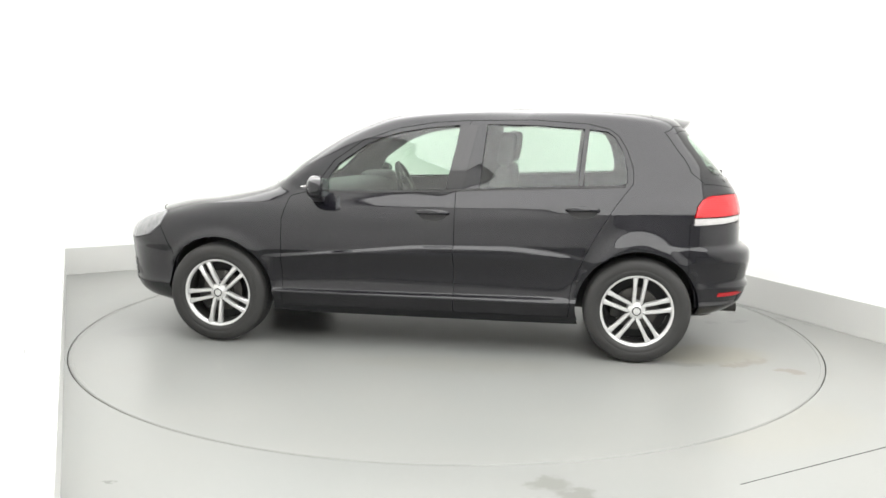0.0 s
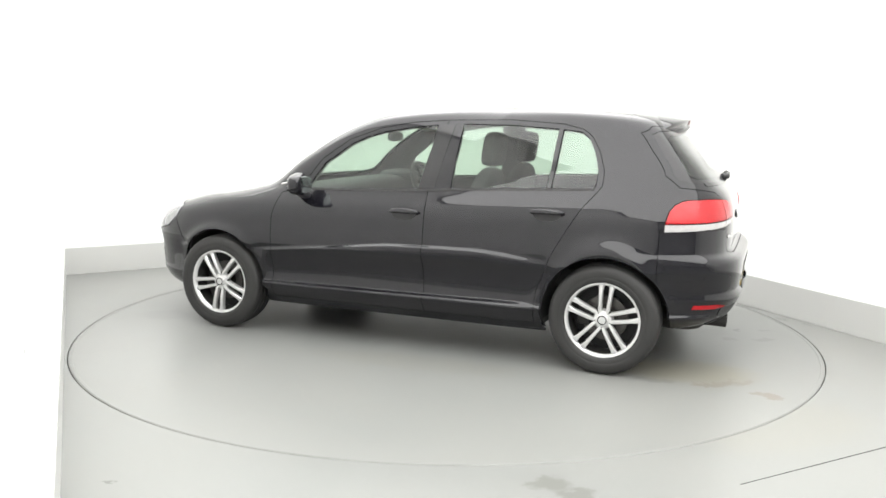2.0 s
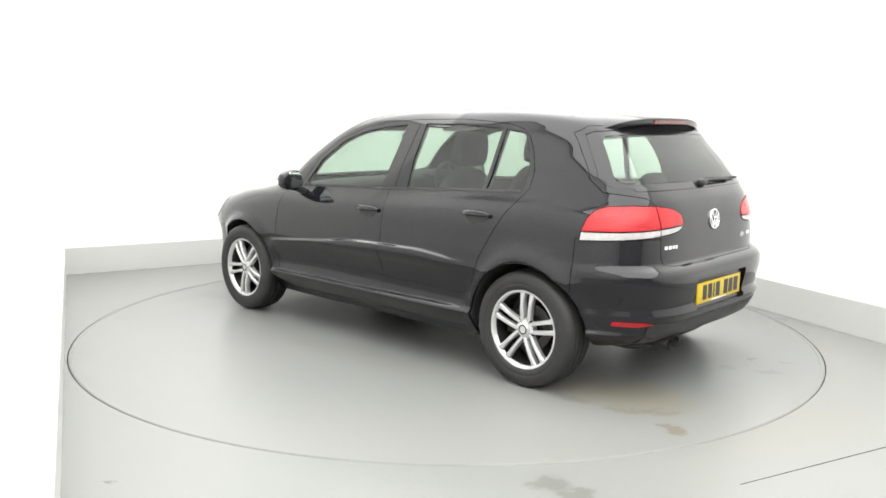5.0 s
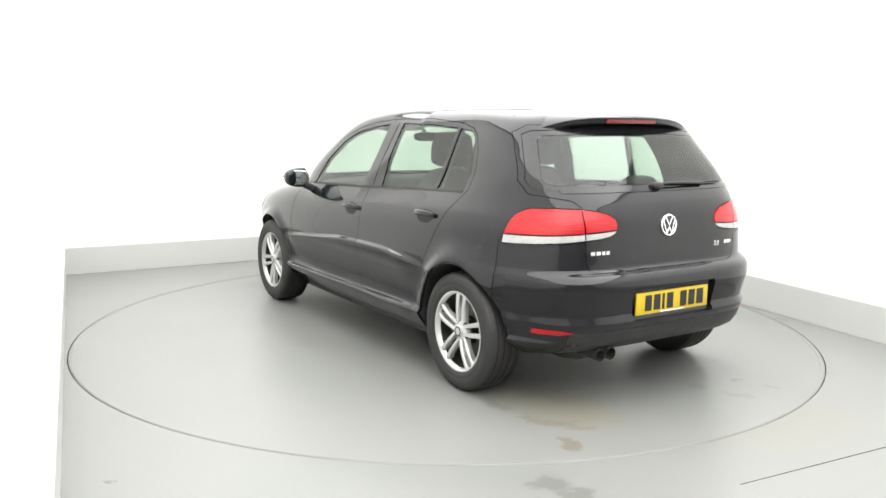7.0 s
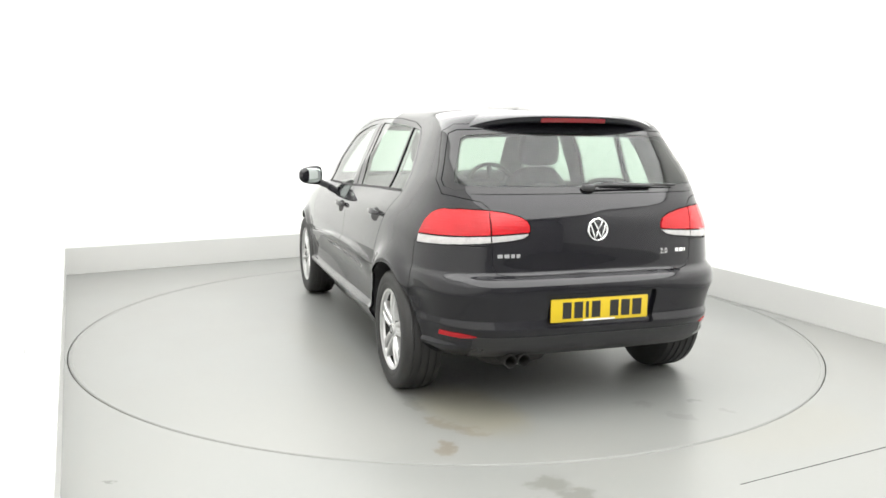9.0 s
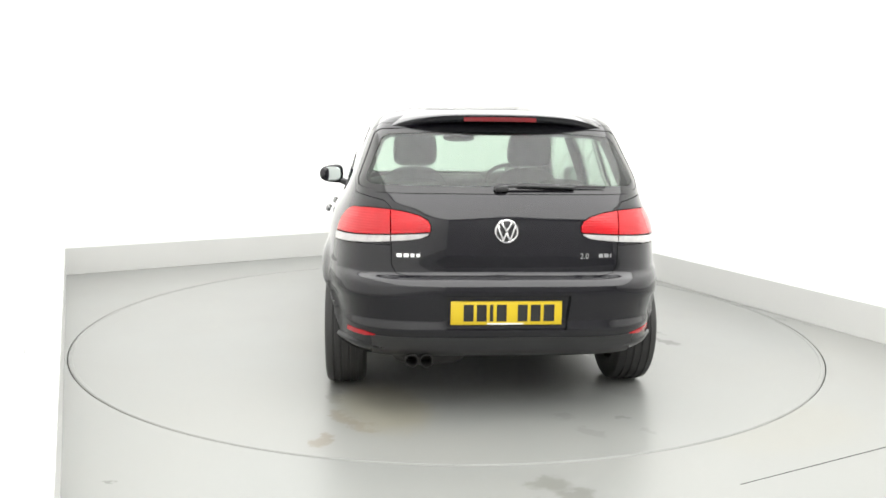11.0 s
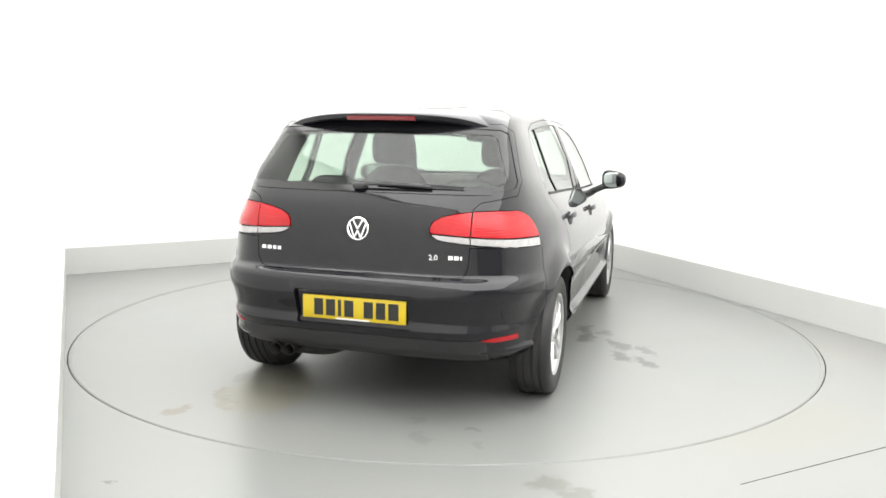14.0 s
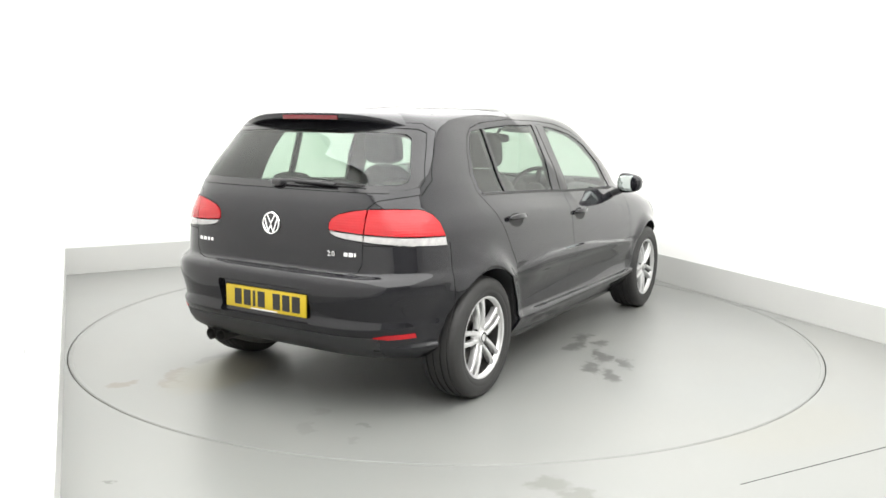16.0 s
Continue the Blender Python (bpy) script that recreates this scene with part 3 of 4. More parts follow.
def build_wheel():
    """Outer face towards +y."""
    w = new("wheel")
    R = 0.314
    prof = [(0.205, -0.080), (0.212, -0.094), (0.235, -0.103), (0.268, -0.105), (0.292, -0.099), (0.306, -0.088)]
    for g in (-0.058, -0.020, 0.020, 0.058):
        prof += [(R - abs(g) * 0.04, g - 0.006), (R - 0.008, g - 0.0045), (R - 0.008, g + 0.0045), (R - abs(g) * 0.04, g + 0.006)]
    prof += [(0.306, 0.088), (0.300, 0.094), (0.292, 0.099), (0.284, 0.1025), (0.268, 0.105), (0.250, 0.1055), (0.246, 0.1035), (0.242, 0.1045), (0.228, 0.102), (0.212, 0.094), (0.205, 0.080)]
    tyre = part("tyre", lathe_bm(prof, 72), TYRE_RUBBER, w, "black rubber tyre with grooved tread")
    rim_prof = [(0.200, -0.085), (0.214, -0.090), (0.210, -0.080), (0.195, -0.060), (0.185, 0.02), (0.196, 0.070), (0.203, 0.085), (0.213, 0.092), (0.2125, 0.0955),
                (0.206, 0.0955), (0.200, 0.091), (0.196, 0.082), (0.192, 0.070)]
    rim = part("rim", lathe_bm(rim_prof[5:11], 72), ALLOY, w, "silver alloy rim with five twin spokes")
    # barrel coloured dark to give the shade between the spokes
    part("rim_barrel", lathe_bm(rim_prof[:6], 72), DARK_METAL, rim, "dark inner barrel of the rim")
    part("brake_disc", lathe_bm([(0.05, -0.01), (0.128, -0.01), (0.130, 0.0), (0.128, 0.010), (0.075, 0.010), (0.070, 0.028), (0.0, 0.028)], 48), STEEL, w, "grey steel brake disc")
    bm = box_bm(0.075, 0.150, -0.03, 0.035, -0.06, 0.06, 0.012)
    part("brake_caliper", bm, DARK_METAL, w)
    # black disc added behind the spokes, standing for the dark inside the wheel
    part("wheel_back", lathe_bm([(0.0, -0.05), (0.19, -0.05), (0.19, -0.045), (0.0, -0.045)], 40), RUBBER, w)
    # five pairs of spokes
    for k in range(5):
        a = math.radians(90 + 72 * k)
        for s in (-1, 1):
            bm = bmesh.new()
            n = 9
            secs = []
            for i in range(n):
                t = i / (n - 1)
                r = 0.038 + (0.201 - 0.038) * t
                off = s * (0.0210 + 0.010 * t)
                half = 0.0106 + 0.0015 * t + (0.006 * (t - 0.8) / 0.2 if t > 0.8 else 0)
                face = 0.084 - 0.030 * (1 - t) ** 2 * 0.2 + 0.006 * math.sin(t * math.pi)
                back = face - 0.034
                ring = [(r, back, off - half * 0.9), (r, face - 0.006, off - half), (r, face, off - half * 0.62), (r, face, off + half * 0.62), (r, face - 0.006, off + half), (r, back, off + half * 0.9)]
                secs.append([bm.verts.new(p) for p in ring])
            for p, q in zip(secs, secs[1:]):
                for j in range(6):
                    m = (j + 1) % 6
                    bm.faces.new((p[j], p[m], q[m], q[j]))
            bm.faces.new(secs[0][::-1]), bm.faces.new(secs[-1])
            bmesh.ops.recalc_face_normals(bm, faces=bm.faces[:])
            bmesh.ops.transform(bm, matrix=Matrix.Rotation(-a, 4, "Y"), verts=bm.verts[:])
            part("spoke", bm, ALLOY, rim)
    part("hub", lathe_bm([(0.060, 0.045), (0.058, 0.062), (0.050, 0.074), (0.034, 0.079), (0.0, 0.079)], 40), ALLOY, rim)
    cap = part("hub_cap", lathe_bm([(0.031, 0.078), (0.031, 0.086), (0.028, 0.089), (0.0, 0.090)], 32), ALLOY, rim, "round silver hub cap with a dark ring")
    part("cap_ring", lathe_bm([(0.026, 0.0885), (0.026, 0.0915), (0.021, 0.0915), (0.021, 0.0885)], 28, closed=True), BADGE_BLACK, rim)
    for k in range(5):
        a = math.radians(90 + 36 + 72 * k)
        bm = lathe_bm([(0.0115, 0.060), (0.0115, 0.0765), (0.0, 0.0770)], 10)
        bmesh.ops.translate(bm, vec=(0.052 * math.cos(a), 0, 0.052 * math.sin(a)), verts=bm.verts[:])
        part("wheel_bolt", bm, DARK_METAL, rim, "dark wheel bolt")
    return w


wheel = build_wheel()
wheel.parent = car
wheel.matrix_basis = pose(WHEEL_R, 0.757, 0.314, 0, -5, 0)
tagged(wheel, "silver twin-spoke alloy wheel with black tyre")
for x, y, turn, spin in ((WHEEL_F, 0.768, 0, 28), (WHEEL_R, -0.757, 180, 10), (WHEEL_F, -0.768, 180, 30)):
    copy_thing(wheel, pose(x, y, 0.314, 0, 0, turn) @ pose(0, 0, 0, 0, spin, 0))


def flip_y(bm, s):
    if s < 0:
        for v in bm.verts:
            v.co.y = -v.co.y
        bmesh.ops.reverse_faces(bm, faces=bm.faces[:])
    return bm


def pillow_bm(sx, sy, sz, power=4.0, rings=14, steps=28):
    """A soft-edged block, rounded on all sides."""
    bm = bmesh.new()

    def sp(c, p):
        return math.copysign(abs(c) ** p, c)

    e = 2.0 / power
    grid = []
    for i in range(rings + 1):
        v = -math.pi / 2 + math.pi * i / rings
        grid.append([bm.verts.new((sx * sp(math.cos(v), e) * sp(math.cos(u), e), sy * sp(math.cos(v), e) * sp(math.sin(u), e), sz * sp(math.sin(v), e)))
                     for u in [2 * math.pi * k / steps for k in range(steps)]])
    for a, b in zip(grid, grid[1:]):
        for k in range(steps):
            j = (k + 1) % steps
            bm.faces.new((a[k], a[j], b[j], b[k]))
    bmesh.ops.remove_doubles(bm, verts=bm.verts[:], dist=1e-5)
    bmesh.ops.recalc_face_normals(bm, faces=bm.faces[:])
    return bm


def shaped(bm, m):
    bmesh.ops.transform(bm, matrix=m, verts=bm.verts[:])
    return bm


def tube_bm(points, r, steps=10):
    """A round bar along a line of points."""
    bm = bmesh.new()
    pts = [Vector(p) for p in points]
    rings = []
    for i, p in enumerate(pts):
        d = (pts[min(i + 1, len(pts) - 1)] - pts[max(i - 1, 0)]).normalized()
        q = d.to_track_quat("Z", "Y")
        rings.append([bm.verts.new(p + q @ Vector((r * math.cos(2 * math.pi * k / steps), r * math.sin(2 * math.pi * k / steps), 0))) for k in range(steps)])
    for a, b in zip(rings, rings[1:]):
        for k in range(steps):
            j = (k + 1) % steps
            bm.faces.new((a[k], a[j], b[j], b[k]))
    bm.faces.new(rings[0][::-1]), bm.faces.new(rings[-1])
    return bm


def build_spoiler():
    bm = bmesh.new()
    rows = []
    for k in range(-24, 25):
        y = 0.565 * k / 24
        f = (abs(y) / 0.565) ** 3
        f6 = (abs(y) / 0.565) ** 6
        lead = on_skin((-0.06, y, 3), (0, 0, -1))[0]
        tip_x, tip_z = -0.345 + 0.125 * f, 1.436 - 0.050 * f - 0.026 * f6
        ring = [(lead.x, y, lead.z + 0.0015), ((lead.x * 2 + tip_x) / 3, y, lead.z * 0.62 + tip_z * 0.38 + 0.0065), ((lead.x + 2 * tip_x) / 3, y, lead.z * 0.30 + tip_z * 0.70 + 0.0065),
                (tip_x + 0.012, y, tip_z + 0.001), (tip_x, y, tip_z - 0.006), (tip_x + 0.004, y, tip_z - 0.028), (tip_x + 0.012, y, tip_z - 0.036), (tip_x + 0.05, y, tip_z - 0.040), (lead.x - 0.10 + 0.05 * f, y, tip_z - 0.062)]
        rows.append([bm.verts.new(p) for p in ring])
    for a, b in zip(rows, rows[1:]):
        for j in range(len(a) - 1):
            bm.faces.new((a[j], a[j + 1], b[j + 1], b[j]))
    bm.faces.new(rows[0]), bm.faces.new(rows[-1][::-1])
    bmesh.ops.recalc_face_normals(bm, faces=bm.faces[:])
    part("roof_spoiler", bm, CAR_PAINT, car)
    bm = bmesh.new()
    top, low = [], []
    for k in range(-12, 13):
        y = 0.178 * k / 12
        f = (abs(y) / 0.565) ** 3
        x, z = -0.345 + 0.125 * f, 1.436 - 0.050 * f
        top.append((bm.verts.new((x - 0.003, y, z - 0.016)), bm.verts.new((x + 0.02, y, z - 0.016))))
        low.append((bm.verts.new((x + 0.003, y, z - 0.036)), bm.verts.new((x + 0.02, y, z - 0.036))))
    for a, b, c, d in zip(top, top[1:], low, low[1:]):
        bm.faces.new((a[0], b[0], d[0], c[0])), bm.faces.new((a[0], a[1], b[1], b[0])), bm.faces.new((c[0], d[0], d[1], c[1]))
    bm.faces.new((top[0][0], low[0][0], low[0][1], top[0][1])), bm.faces.new((top[-1][0], top[-1][1], low[-1][1], low[-1][0]))
    bmesh.ops.recalc_face_normals(bm, faces=bm.faces[:])
    part("high_brake_light", bm, LAMP_DEEP, car, "dark red high brake light strip")


build_spoiler()


def build_tail_details():
    # yellow plate with plain dark bars
    x = tail_at(0, 0.525)[0].x + 0.010
    plate = part("number_plate", box_bm(x - 0.004, x + 0.006, -0.26, 0.26, 0.468, 0.579, 0.003), PLATE_YELLOW, car, "yellow number plate with dark bars")
    for y0, wd in ((0.20, 0.046), (0.139, 0.046), (0.078, 0.016), (0.046, 0.046), (-0.052, 0.046), (-0.113, 0.046), (-0.174, 0.050)):
        part("bar", box_bm(x - 0.0055, x - 0.0038, y0 - wd, y0, 0.485, 0.564), PLATE_BLACK, plate)
    part("maker_strip", box_bm(x - 0.0055, x - 0.0038, -0.08, 0.09, 0.470, 0.477), PALE_PRINT, plate)
    # round badge
    p, n = tail_at(0, 0.897)
    m = Matrix.Translation(p) @ n.to_track_quat("Y", "Z").to_matrix().to_4x4()
    badge = part("round_badge", shaped(lathe_bm([(0.0, 0.003), (0.050, 0.003), (0.053, 0.001), (0.053, -0.003)], 40), m), BADGE_BLACK, car, "round chrome and black badge")
    part("badge_ring", shaped(lathe_bm([(0.0555, -0.002), (0.0555, 0.006), (0.053, 0.009), (0.048, 0.009), (0.0455, 0.006), (0.0455, 0.0)], 44), m), CHROME, badge)
    top = [(-0.0235, 0.040), (0.0, -0.001), (0.0235, 0.040)]
    low = [(-0.0400, 0.0235), (-0.0165, -0.0420), (0.0, -0.0085), (0.0165, -0.0420), (0.0400, 0.0235)]
    for line in (top, low):
        for (x0, z0), (x1, z1) in zip(line, line[1:]):
            half = math.hypot(x1 - x0, z1 - z0) / 2 + 0.002
            bar = box_bm(-0.0042, 0.0042, 0.002, 0.008, -half, half, 0.0012)
            part("badge_bar", shaped(bar, m @ pose((x0 + x1) / 2, 0, (z0 + z1) / 2, 0, math.degrees(math.atan2(x1 - x0, z1 - z0)), 0)), CHROME, badge)
    # lettering stand-ins and engine mark
    for y0, wd in ((0.508, 0.024), (0.476, 0.024), (0.444, 0.018), (0.418, 0.018)):
        g = [[tail_at(y0 - wd * u, zz) for u in (0, 0.5, 1)] for zz in (0.776, 0.793)]
        part("letter_bar", patch_bm(g, 0.003, 0.0), CHROME, car, "small chrome letter bar")
    for y0, wd in ((-0.440, 0.020), (-0.466, 0.022), (-0.494, 0.008)):
        g = [[tail_at(y0 - wd * u, zz) for u in (0, 0.5, 1)] for zz in (0.775, 0.793)]
        part("letter_bar", patch_bm(g, 0.003, 0.0), CHROME, car, "small chrome letter bar")
    cu = bpy.data.curves.new("engine_mark", "FONT")
    cu.body, cu.size, cu.extrude = "2.0", 0.036, 0.002
    tmp = bpy.data.objects.new("engine_mark", cu)
    me = bpy.data.meshes.new_from_object(tmp)
    bpy.data.objects.remove(tmp)
    p, n = tail_at(-0.39, 0.784)
    m = Matrix(((0, 0, -1, p.x - 0.003), (-1, 0, 0, -0.348), (0, 1, 0, 0.771), (0, 0, 0, 1)))
    tilt = math.atan2(n.y, -n.x)
    me.transform(Matrix.Translation((p.x - 0.003, -0.39, 0)) @ Matrix.Rotation(-tilt, 4, "Z") @ Matrix.Translation((-p.x + 0.003, 0.39, 0)) @ m)
    me.materials.append(CHROME)
    ob = new("engine_mark", me)
    ob.parent = car
    ob["label"] = "small chrome engine size mark"
    # red reflectors
    for s in (1, -1):
        ys = np.linspace(0.606, 0.738, 14)
        g = [[tail_at(s * y, 0.410 + 0.006 * (y - 0.6) + v * 0.011 * min(1.0, (y - 0.598) / 0.06)) for y in ys] for v in (-1, 0, 1)]
        part("rear_reflector", patch_bm(g, 0.003, 0.001), LAMP_RED, car, "red rear reflector strip")
    # lower bumper apron
    ys = np.linspace(-0.62, 0.62, 40)
    g = [[tail_at(y, zz) for y in ys] for zz in (0.300, 0.325, 0.36, 0.395, 0.408)]
    part("bumper_apron", patch_bm(g, 0.004, 0.0), BLACK_PLASTIC, car, "matt black lower bumper apron")
    # exhaust tips
    for y in (0.435, 0.365):
        bm = lathe_bm([(0.029, -0.13), (0.031, 0.0), (0.0315, 0.008), (0.029, 0.009), (0.0275, 0.0), (0.0265, -0.12), (0.0, -0.12)], 28)
        part("exhaust_pipe", shaped(bm, pose(-0.625, y, 0.282, 0, 0, 90)), DARK_METAL, car, "dark steel exhaust tip")
    part("silencer", shaped(pillow_bm(0.16, 0.19, 0.075, 3.0), pose(-0.36, 0.34, 0.285)), DARK_METAL, car, "dull steel exhaust silencer")
    # rear wiper
    p, n = tail_at(0.02, 1.085)
    wiper = part("rear_wiper", shaped(pillow_bm(0.022, 0.034, 0.018, 3.0), Matrix.Translation(p + n * 0.012)), BLACK_PLASTIC, car, "black rear wiper at rest")
    arm = [tail_at(y, z)[0] + tail_at(y, z)[1] * h for y, z, h in ((0.02, 1.086, 0.024), (-0.08, 1.088, 0.026), (-0.22, 1.087, 0.022), (-0.33, 1.085, 0.018))]
    part("wiper_arm", tube_bm(arm, 0.0075), BLACK_PLASTIC, wiper)
    blade = [tail_at(y, z)[0] + tail_at(y, z)[1] * 0.012 for y, z in ((-0.06, 1.103), (-0.2, 1.098), (-0.35, 1.093), (-0.48, 1.090))]
    part("wiper_blade", tube_bm(blade, 0.0065), RUBBER, wiper)
    # tailgate handle lip under the badge and dark lower edge of the rear window
    g = [[tail_at(y, zz) for y in np.linspace(-0.60, 0.60, 40)] for zz in (1.064, 1.072, 1.081)]
    part("window_lip", patch_bm(g, 0.003, 0.0), BLACK_GLOSS, car, "gloss black strip under the rear window")


build_tail_details()


def build_flank_details(s):
    """Handles, mirror and seals of one side; s is +1 or -1."""
    for x0, x1, z in ((1.315, 1.115, 0.856), (0.435, 0.232, 0.897)):
        xm = (x0 + x1) / 2
        # matt black oval laid on the door as the shade in the handle dish
        g = []
        for v in np.linspace(-1, 1, 7):
            row = []
            for u in np.linspace(-1, 1, 11):
                k = math.sqrt(max(0.0, 1 - 0.96 * u * u))
                row.append(flank_at(xm + u * 0.080, z - 0.012 + v * 0.036 * k, s))
            g.append(row)
        part("handle_recess", patch_bm(g, 0.0006, 0.0), RUBBER, car)
        p, n = flank_at(xm, z, s)
        m = Matrix.Translation(p) @ n.to_track_quat("Y", "Z").to_matrix().to_4x4()
        bm = pillow_bm(0.100, 0.010, 0.015, 3.0)
        for v in bm.verts:
            v.co.y += 0.034 - 0.9 * (v.co.x) ** 2 * 2.2
        part("door_handle", shaped(bm, m), CAR_PAINT, car, "black pull-type door handle")
    # mirror on its arm
    bm = pillow_bm(0.060, 0.088, 0.066, 3.0, 18, 36)
    for v in bm.verts:
        if v.co.x < -0.02:
            v.co.x = -0.02 + (v.co.x + 0.02) * 0.6
        v.co.z *= 1.0 - 0.20 * (v.co.y / 0.088)
        v.co.x -= 0.020 * (v.co.y / 0.088)
    mirror = part("door_mirror", flip_y(shaped(bm, pose(1.905, 0.935, 0.998)), s), CAR_PAINT, car, "black door mirror with side repeater")
    bm = pillow_bm(0.004, 0.074, 0.052, 3.0, 12, 28)
    part("mirror_glass", flip_y(shaped(bm, pose(1.8585, 0.935, 0.998, 0, 0, -10)), s), MIRROR_GLASS, mirror, "silvered mirror glass")
    part("mirror_arm", flip_y(shaped(pillow_bm(0.042, 0.075, 0.024, 3.0), pose(1.93, 0.845, 0.938, 24, 0, 0)), s), BLACK_PLASTIC, mirror)
    part("side_repeater", flip_y(shaped(pillow_bm(0.010, 0.052, 0.008, 2.5), pose(1.955, 0.965, 1.004, 0, 0, -22)), s), LAMP_CLEAR, mirror, "clear side repeater lens")
    # seals under the panes, runners above them
    for line, wd in (([(1.96, 0.958), (1.7, 0.966), (1.5, 0.972), (1.135, 0.987), (0.945, 0.998), (0.60, 1.015), (0.36, 1.025), (0.09, 1.036)], 0.006),):
        xs = np.linspace(line[0][0], line[-1][0], 60)
        zs = np.interp(-xs, [-p[0] for p in line], [p[1] for p in line])
        g = [[flank_at(x, z + o, s) for x, z in zip(xs, zs)] for o in (-wd, 0.0, wd)]
        part("window_seal", patch_bm(g, 0.003, 0.0), RUBBER, car, "black rubber window seal")
    for x0, z0, x1, z1, wd in ((1.022, 1.378, 1.098, 1.00, 0.052), (0.322, 1.36, 0.350, 1.032, 0.012)):
        g = []
        for t in np.linspace(0, 1, 14):
            x, z = x0 + (x1 - x0) * t, z0 + (z1 - z0) * t
            g.append([flank_at(x + o * wd, z, s) for o in (-1, -0.33, 0.33, 1)])
        part("pillar_cover", patch_bm(g, 0.002, 0.0), BLACK_GLOSS, car, "gloss black pillar cover")


for side in (1, -1):
    build_flank_details(side)


def build_nose():
    for z0, z1, half in ((0.60, 0.655, 0.52), (0.33, 0.47, 0.60)):
        ys = np.linspace(-half, half, 36)
        g = [[on_skin((5, y, z), (-1, 0, 0)) for y in ys] for z in np.linspace(z0, z1, 5)]
        grille = part("front_grille", patch_bm(g, 0.002, 0.0), BLACK_PLASTIC, car, "black slatted front grille")
        for z in np.linspace(z0 + 0.012, z1 - 0.012, 2 if half < 0.6 else 4):
            g = [[on_skin((5, y, z + o), (-1, 0, 0)) for y in ys] for o in (-0.006, 0.006)]
            part("grille_slat", patch_bm(g, 0.004, 0.0), BLACK_GLOSS, grille)


build_nose()


def build_cabin():
    for s in (1, -1):
        y = 0.36 * s
        seat = part("front_seat", shaped(pillow_bm(0.27, 0.25, 0.085, 3.5), pose(1.20, y, 0.50, 0, -6, 0)), SEAT_CLOTH, car, "dark cloth front seat")
        bm = pillow_bm(0.075, 0.245, 0.33, 3.2, 18, 32)
        for v in bm.verts:
            if v.co.z > 0.12:
                v.co.y *= 1 - 0.75 * (v.co.z - 0.12)
        part("seat_back", shaped(bm, pose(0.90, y, 0.79, 0, -13, 0)), SEAT_CLOTH, seat)
        bm = pillow_bm(0.050, 0.136, 0.106, 4.6, 14, 28)
        for v in bm.verts:
            v.co.y *= 1 - 0.9 * max(0.0, v.co.z)
        part("headrest", shaped(bm, pose(0.815, y, 1.228, 0, -8, 0)), SEAT_CLOTH, seat)
        for o in (-0.05, 0.05):
            part("headrest_post", tube_bm([(0.835, y + o, 1.06), (0.825, y + o, 1.15)], 0.006), CHROME, seat)
    bench = part("rear_seat", shaped(pillow_bm(0.25, 0.62, 0.09, 4.0), pose(0.32, 0, 0.50)), SEAT_CLOTH, car, "dark cloth rear bench seat")
    part("seat_back", shaped(pillow_bm(0.08, 0.62, 0.28, 4.0, 16, 36), pose(0.02, 0, 0.74, 0, -16, 0)), SEAT_CLOTH, bench)
    for y, w in ((0.38, 0.13), (0.0, 0.12), (-0.38, 0.13)):
        part("headrest", shaped(pillow_bm(0.045, w, 0.065, 3.4), pose(-0.045, y, 1.035 if y else 1.01, 0, -12, 0)), SEAT_CLOTH, bench)
    part("parcel_shelf", box_bm(-0.46, -0.08, -0.60, 0.60, 0.985, 1.0, 0.005), INNER_TRIM, car, "dark luggage cover")
    bm = pillow_bm(0.30, 0.72, 0.13, 4.0, 16, 36)
    part("dashboard", shaped(bm, pose(1.99, 0, 0.86, 0, 6, 0)), INNER_TRIM, car, "dark plastic dashboard")
    part("instrument_hood", shaped(pillow_bm(0.12, 0.18, 0.05, 3.0), pose(1.82, -0.36, 0.985)), INNER_TRIM, car)
    ring = [(0.185 * math.cos(2 * math.pi * k / 40), 0.185 * math.sin(2 * math.pi * k / 40), 0) for k in range(41)]
    m = pose(1.60, -0.36, 0.915, 0, -66, 0)
    wheel_ring = part("steering_wheel", shaped(tube_bm(ring, 0.016), m), BLACK_PLASTIC, car, "black steering wheel on the driver's side")
    part("steering_hub", shaped(pillow_bm(0.075, 0.07, 0.03, 3.0), m), BLACK_PLASTIC, wheel_ring)
    for a in (0, 180, 270):
        part("steering_spoke", shaped(box_bm(0.05, 0.18, -0.018, 0.018, -0.008, 0.008, 0.004), m @ pose(0, 0, 0, 0, 0, a + 90)), BLACK_PLASTIC, wheel_ring)
    rv = part("interior_mirror", shaped(pillow_bm(0.018, 0.115, 0.033, 3.0), pose(1.68, 0.0, 1.285, 0, 0, 0)), BLACK_PLASTIC, car, "black interior mirror at the windscreen")
    part("mirror_stem", tube_bm([(1.69, 0, 1.30), (1.76, 0, 1.345)], 0.012), BLACK_PLASTIC, rv)
    for s in (1, -1):
        part("sun_visor", shaped(pillow_bm(0.075, 0.17, 0.010, 3.0), pose(1.50, 0.32 * s, 1.345, 0, 10, 0)), HEADLINER, car)


build_cabin()


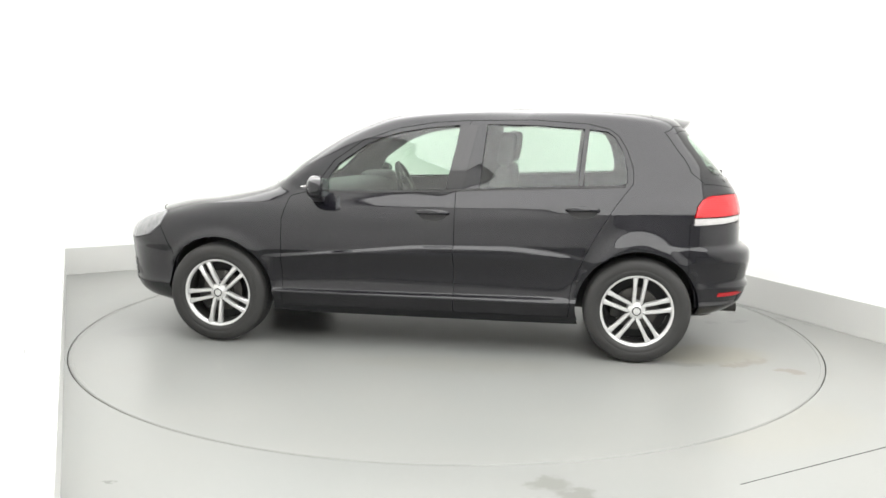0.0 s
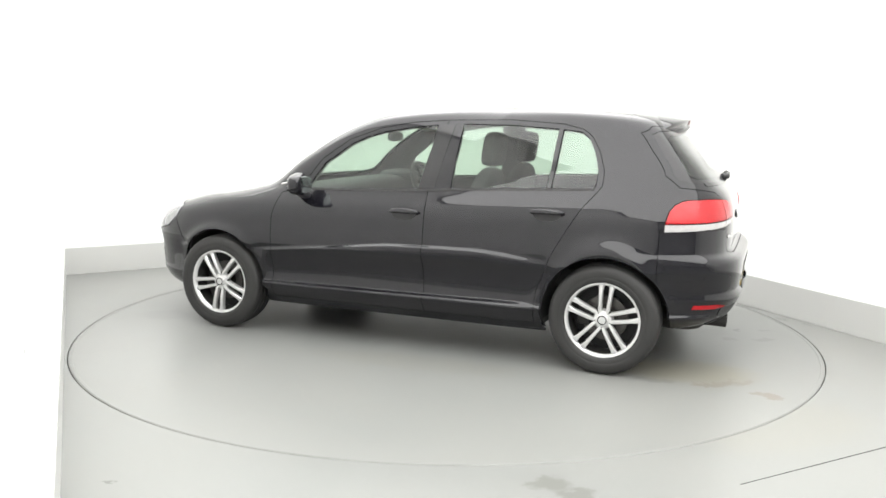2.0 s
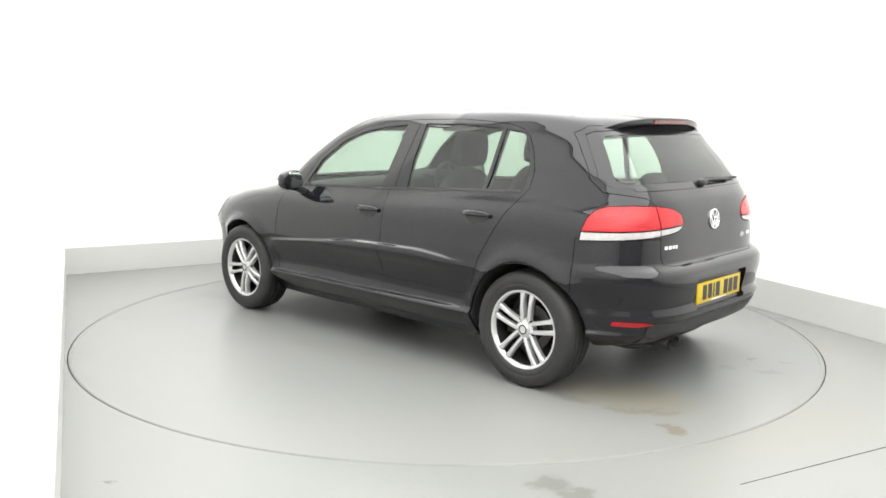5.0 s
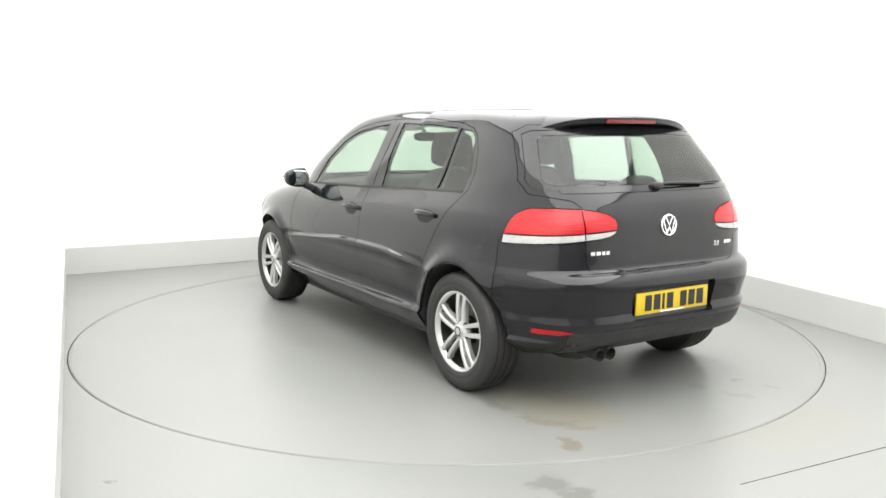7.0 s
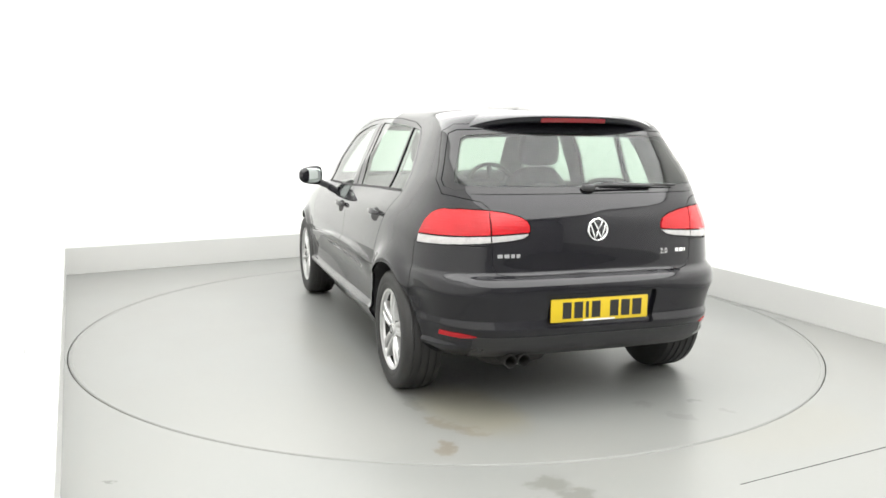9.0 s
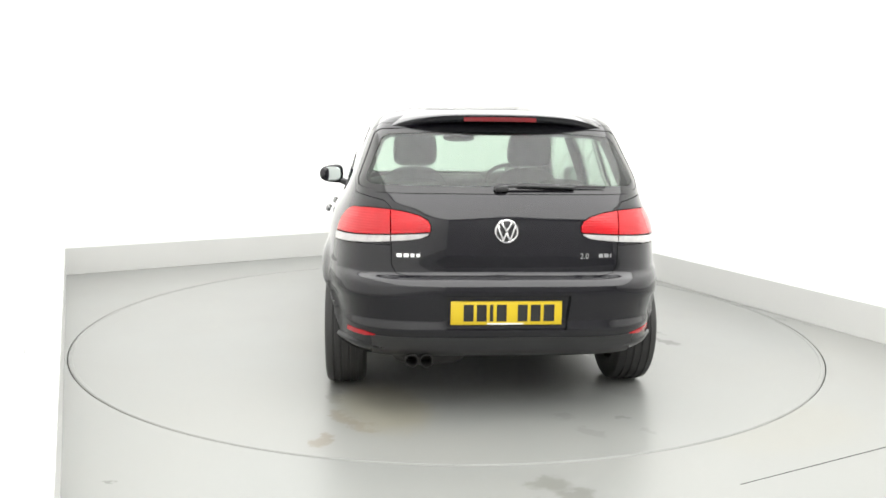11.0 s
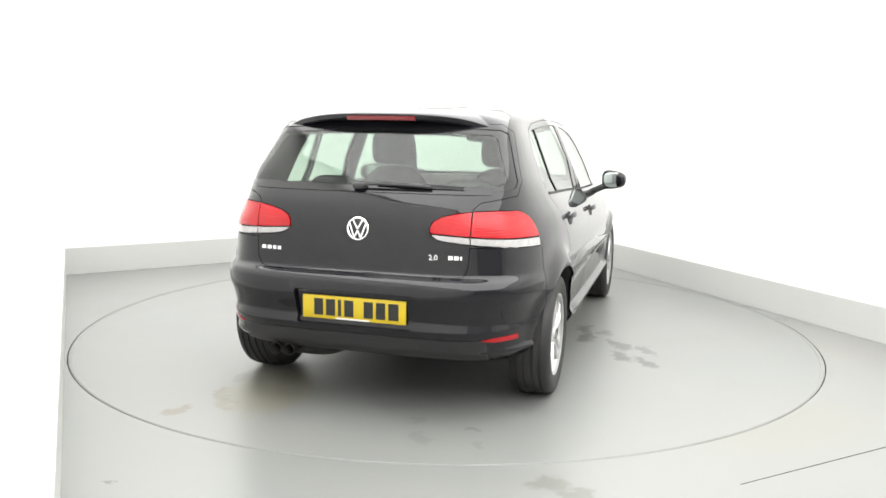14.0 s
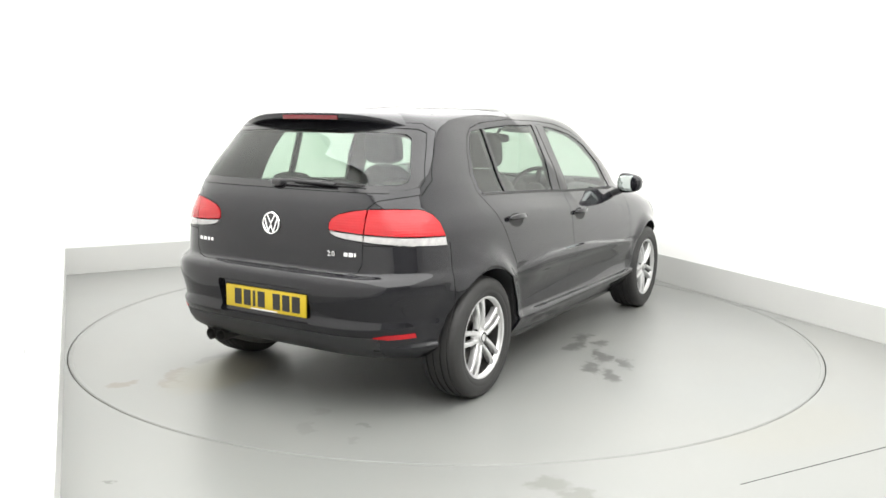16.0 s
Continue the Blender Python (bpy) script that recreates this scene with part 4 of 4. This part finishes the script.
# ---------------- marks on the deck and on the floor ----------------
def stained(name, base, blots):
    """A worn copy of the floor paint with stains of their own shapes; blots: x, y, half length, half width, turn, dark, colour."""
    m = base.copy()
    m.name = name
    nt = m.node_tree
    b = nt.nodes["Principled BSDF"]
    colour = b.inputs["Base Color"].links[0].from_socket
    tc = node(m, "ShaderNodeTexCoord")
    warp = node(m, "ShaderNodeTexNoise", Scale=9.0, Detail=4.0, Roughness=0.65)
    link(m, tc.outputs["Object"], warp.inputs["Vector"])
    off = node(m, "ShaderNodeVectorMath")
    off.operation = "MULTIPLY_ADD"
    link(m, warp.outputs["Color"], off.inputs[0])
    off.inputs[1].default_value, off.inputs[2].default_value = (0.22, 0.22, 0), (-0.11, -0.11, 0)
    add = node(m, "ShaderNodeVectorMath")
    link(m, tc.outputs["Object"], add.inputs[0])
    link(m, off.outputs[0], add.inputs[1])
    for x, y, l, w, turn, dark, tone in blots:
        mp = node(m, "ShaderNodeMapping")
        mp.vector_type = "TEXTURE"
        mp.inputs["Location"].default_value = (x, y, 0)
        mp.inputs["Rotation"].default_value = (0, 0, radians(turn))
        mp.inputs["Scale"].default_value = (l, w, 1)
        link(m, add.outputs[0], mp.inputs["Vector"])
        ln = node(m, "ShaderNodeVectorMath")
        ln.operation = "LENGTH"
        link(m, mp.outputs[0], ln.inputs[0])
        mr = node(m, "ShaderNodeMapRange")
        mr.interpolation_type = "SMOOTHSTEP"
        mr.inputs[1].default_value, mr.inputs[2].default_value = 0.55, 1.15
        mr.inputs[3].default_value, mr.inputs[4].default_value = dark, 0.0
        link(m, ln.outputs["Value"], mr.inputs[0])
        mix = nt.nodes.new("ShaderNodeMix")
        mix.data_type = "RGBA"
        link(m, mr.outputs[0], mix.inputs[0])
        link(m, colour, mix.inputs[6])
        mix.inputs[7].default_value = (*tone, 1)
        colour = mix.outputs[2]
    link(m, colour, b.inputs["Base Color"])
    return m


WET, RUST, GRIME = (0.045, 0.045, 0.043), (0.115, 0.087, 0.055), (0.10, 0.10, 0.094)
DECK_MARKS = [(0.18, -0.94, 0.13, 0.065, 20, 0.70, WET), (-0.04, -0.98, 0.13, 0.06, -10, 0.70, WET), (0.12, -1.10, 0.08, 0.045, 10, 0.55, WET), (-0.17, -1.20, 0.17, 0.055, 30, 0.66, WET),
              (-0.24, -1.36, 0.13, 0.045, 25, 0.58, WET), (-0.42, -1.24, 0.15, 0.05, 30, 0.62, WET), (-0.52, -1.40, 0.14, 0.045, 30, 0.66, WET), (-1.90, -0.70, 0.05, 0.03, 40, 0.39, WET),
              (-2.07, -0.76, 0.05, 0.03, 60, 0.35, GRIME), (-1.86, -0.43, 0.05, 0.05, 0, 0.35, GRIME), (-2.06, -0.49, 0.08, 0.05, 30, 0.35, GRIME), (-1.43, -0.80, 0.22, 0.10, 30, 0.25, GRIME),
              (-1.82, 0.65, 0.13, 0.05, 20, 0.45, RUST), (-2.11, 0.72, 0.09, 0.05, 0, 0.55, RUST), (-1.52, 0.69, 0.14, 0.05, 10, 0.45, GRIME), (-1.96, 0.56, 0.10, 0.05, 45, 0.4, RUST),
              (-1.68, 0.45, 0.42, 0.24, 10, 0.45, (0.20, 0.18, 0.12)), (-1.12, 0.33, 0.20, 0.08, 0, 0.25, GRIME), (-0.2, 0.95, 0.7, 0.16, 5, 0.15, (0.165, 0.153, 0.115)), (1.9, 0.6, 0.25, 0.15, 20, 0.15, GRIME)]
FLOOR_MARKS = [(0.41, -2.57, 0.10, 0.07, 30, 0.6, (0.105, 0.105, 0.093)), (0.50, -2.67, 0.09, 0.06, -20, 0.6, (0.105, 0.105, 0.093)), (-1.309, -2.605, 0.03, 0.012, 50, 0.55, WET),
               (1.6, -1.9, 0.55, 0.30, 30, 0.20, (0.21, 0.195, 0.15)), (2.45, 0.30, 0.08, 0.015, -60, 0.47, WET), (2.58, 0.12, 0.05, 0.012, -60, 0.55, WET), (2.2, 1.05, 0.09, 0.012, -60, 0.39, WET)]
for ob in scene.objects:
    if ob.name == "deck":
        ob.data.materials[0] = stained("worn_deck_paint", FLOOR_PAINT, DECK_MARKS)
    if ob.name == "floor":
        ob.data.materials[0] = stained("worn_floor_paint", FLOOR_PAINT, FLOOR_MARKS)

# saw-cut joint in the floor
a, b = Vector((1.167, -2.551)), Vector((2.75, -1.72))
d = (b - a).normalized()
nrm = Vector((-d.y, d.x)) * 0.004
bm = prism_bm([tuple(a - nrm * 0.4), tuple(b - nrm), tuple(b + nrm), tuple(a + nrm * 0.4)], -0.01, 0.0012)
tagged(finish("floor_joint", bm, GAP_DARK, smooth=False), "thin dark saw-cut joint in the floor", "floor joint", kind="structure")

CABLE_GREY = mat("cable_grey", (0.30, 0.30, 0.29), 0.6)
# thin cable clipped along the left wall
for y0, y1, z0, z1 in ((-3.20, -3.80, 0.921, 0.936), (-3.97, -4.08, 0.940, 0.940)):
    x0, x1 = -3.386 + (1.57 - y0) * 0.45299 + 0.004, -3.386 + (1.57 - y1) * 0.45299 + 0.004
    tagged(finish("wall_cable", tube_bm([(x0, y0, z0), ((x0 + x1) / 2, (y0 + y1) / 2, (z0 + z1) / 2), (x1, y1, z1)], 0.0012, 6), CABLE_GREY),
           "thin grey cable clipped along a white wall", "cable")


def turn_at(t):
    """The turntable's angle in degrees."""
    return 171.94 - 6.8634 * t - 0.01175 * t * t


def motions():
    times = [0.5 * k for k in range(33)]
    walk(turntable, [(t, pose(0, 0, 0, 0, 0, turn_at(t))) for t in times])
    walk(car, [(t, pose(0, 0, 0, 0, 0, turn_at(t)) @ pose(-1.2276, -0.1112, 0)) for t in times])


motions()
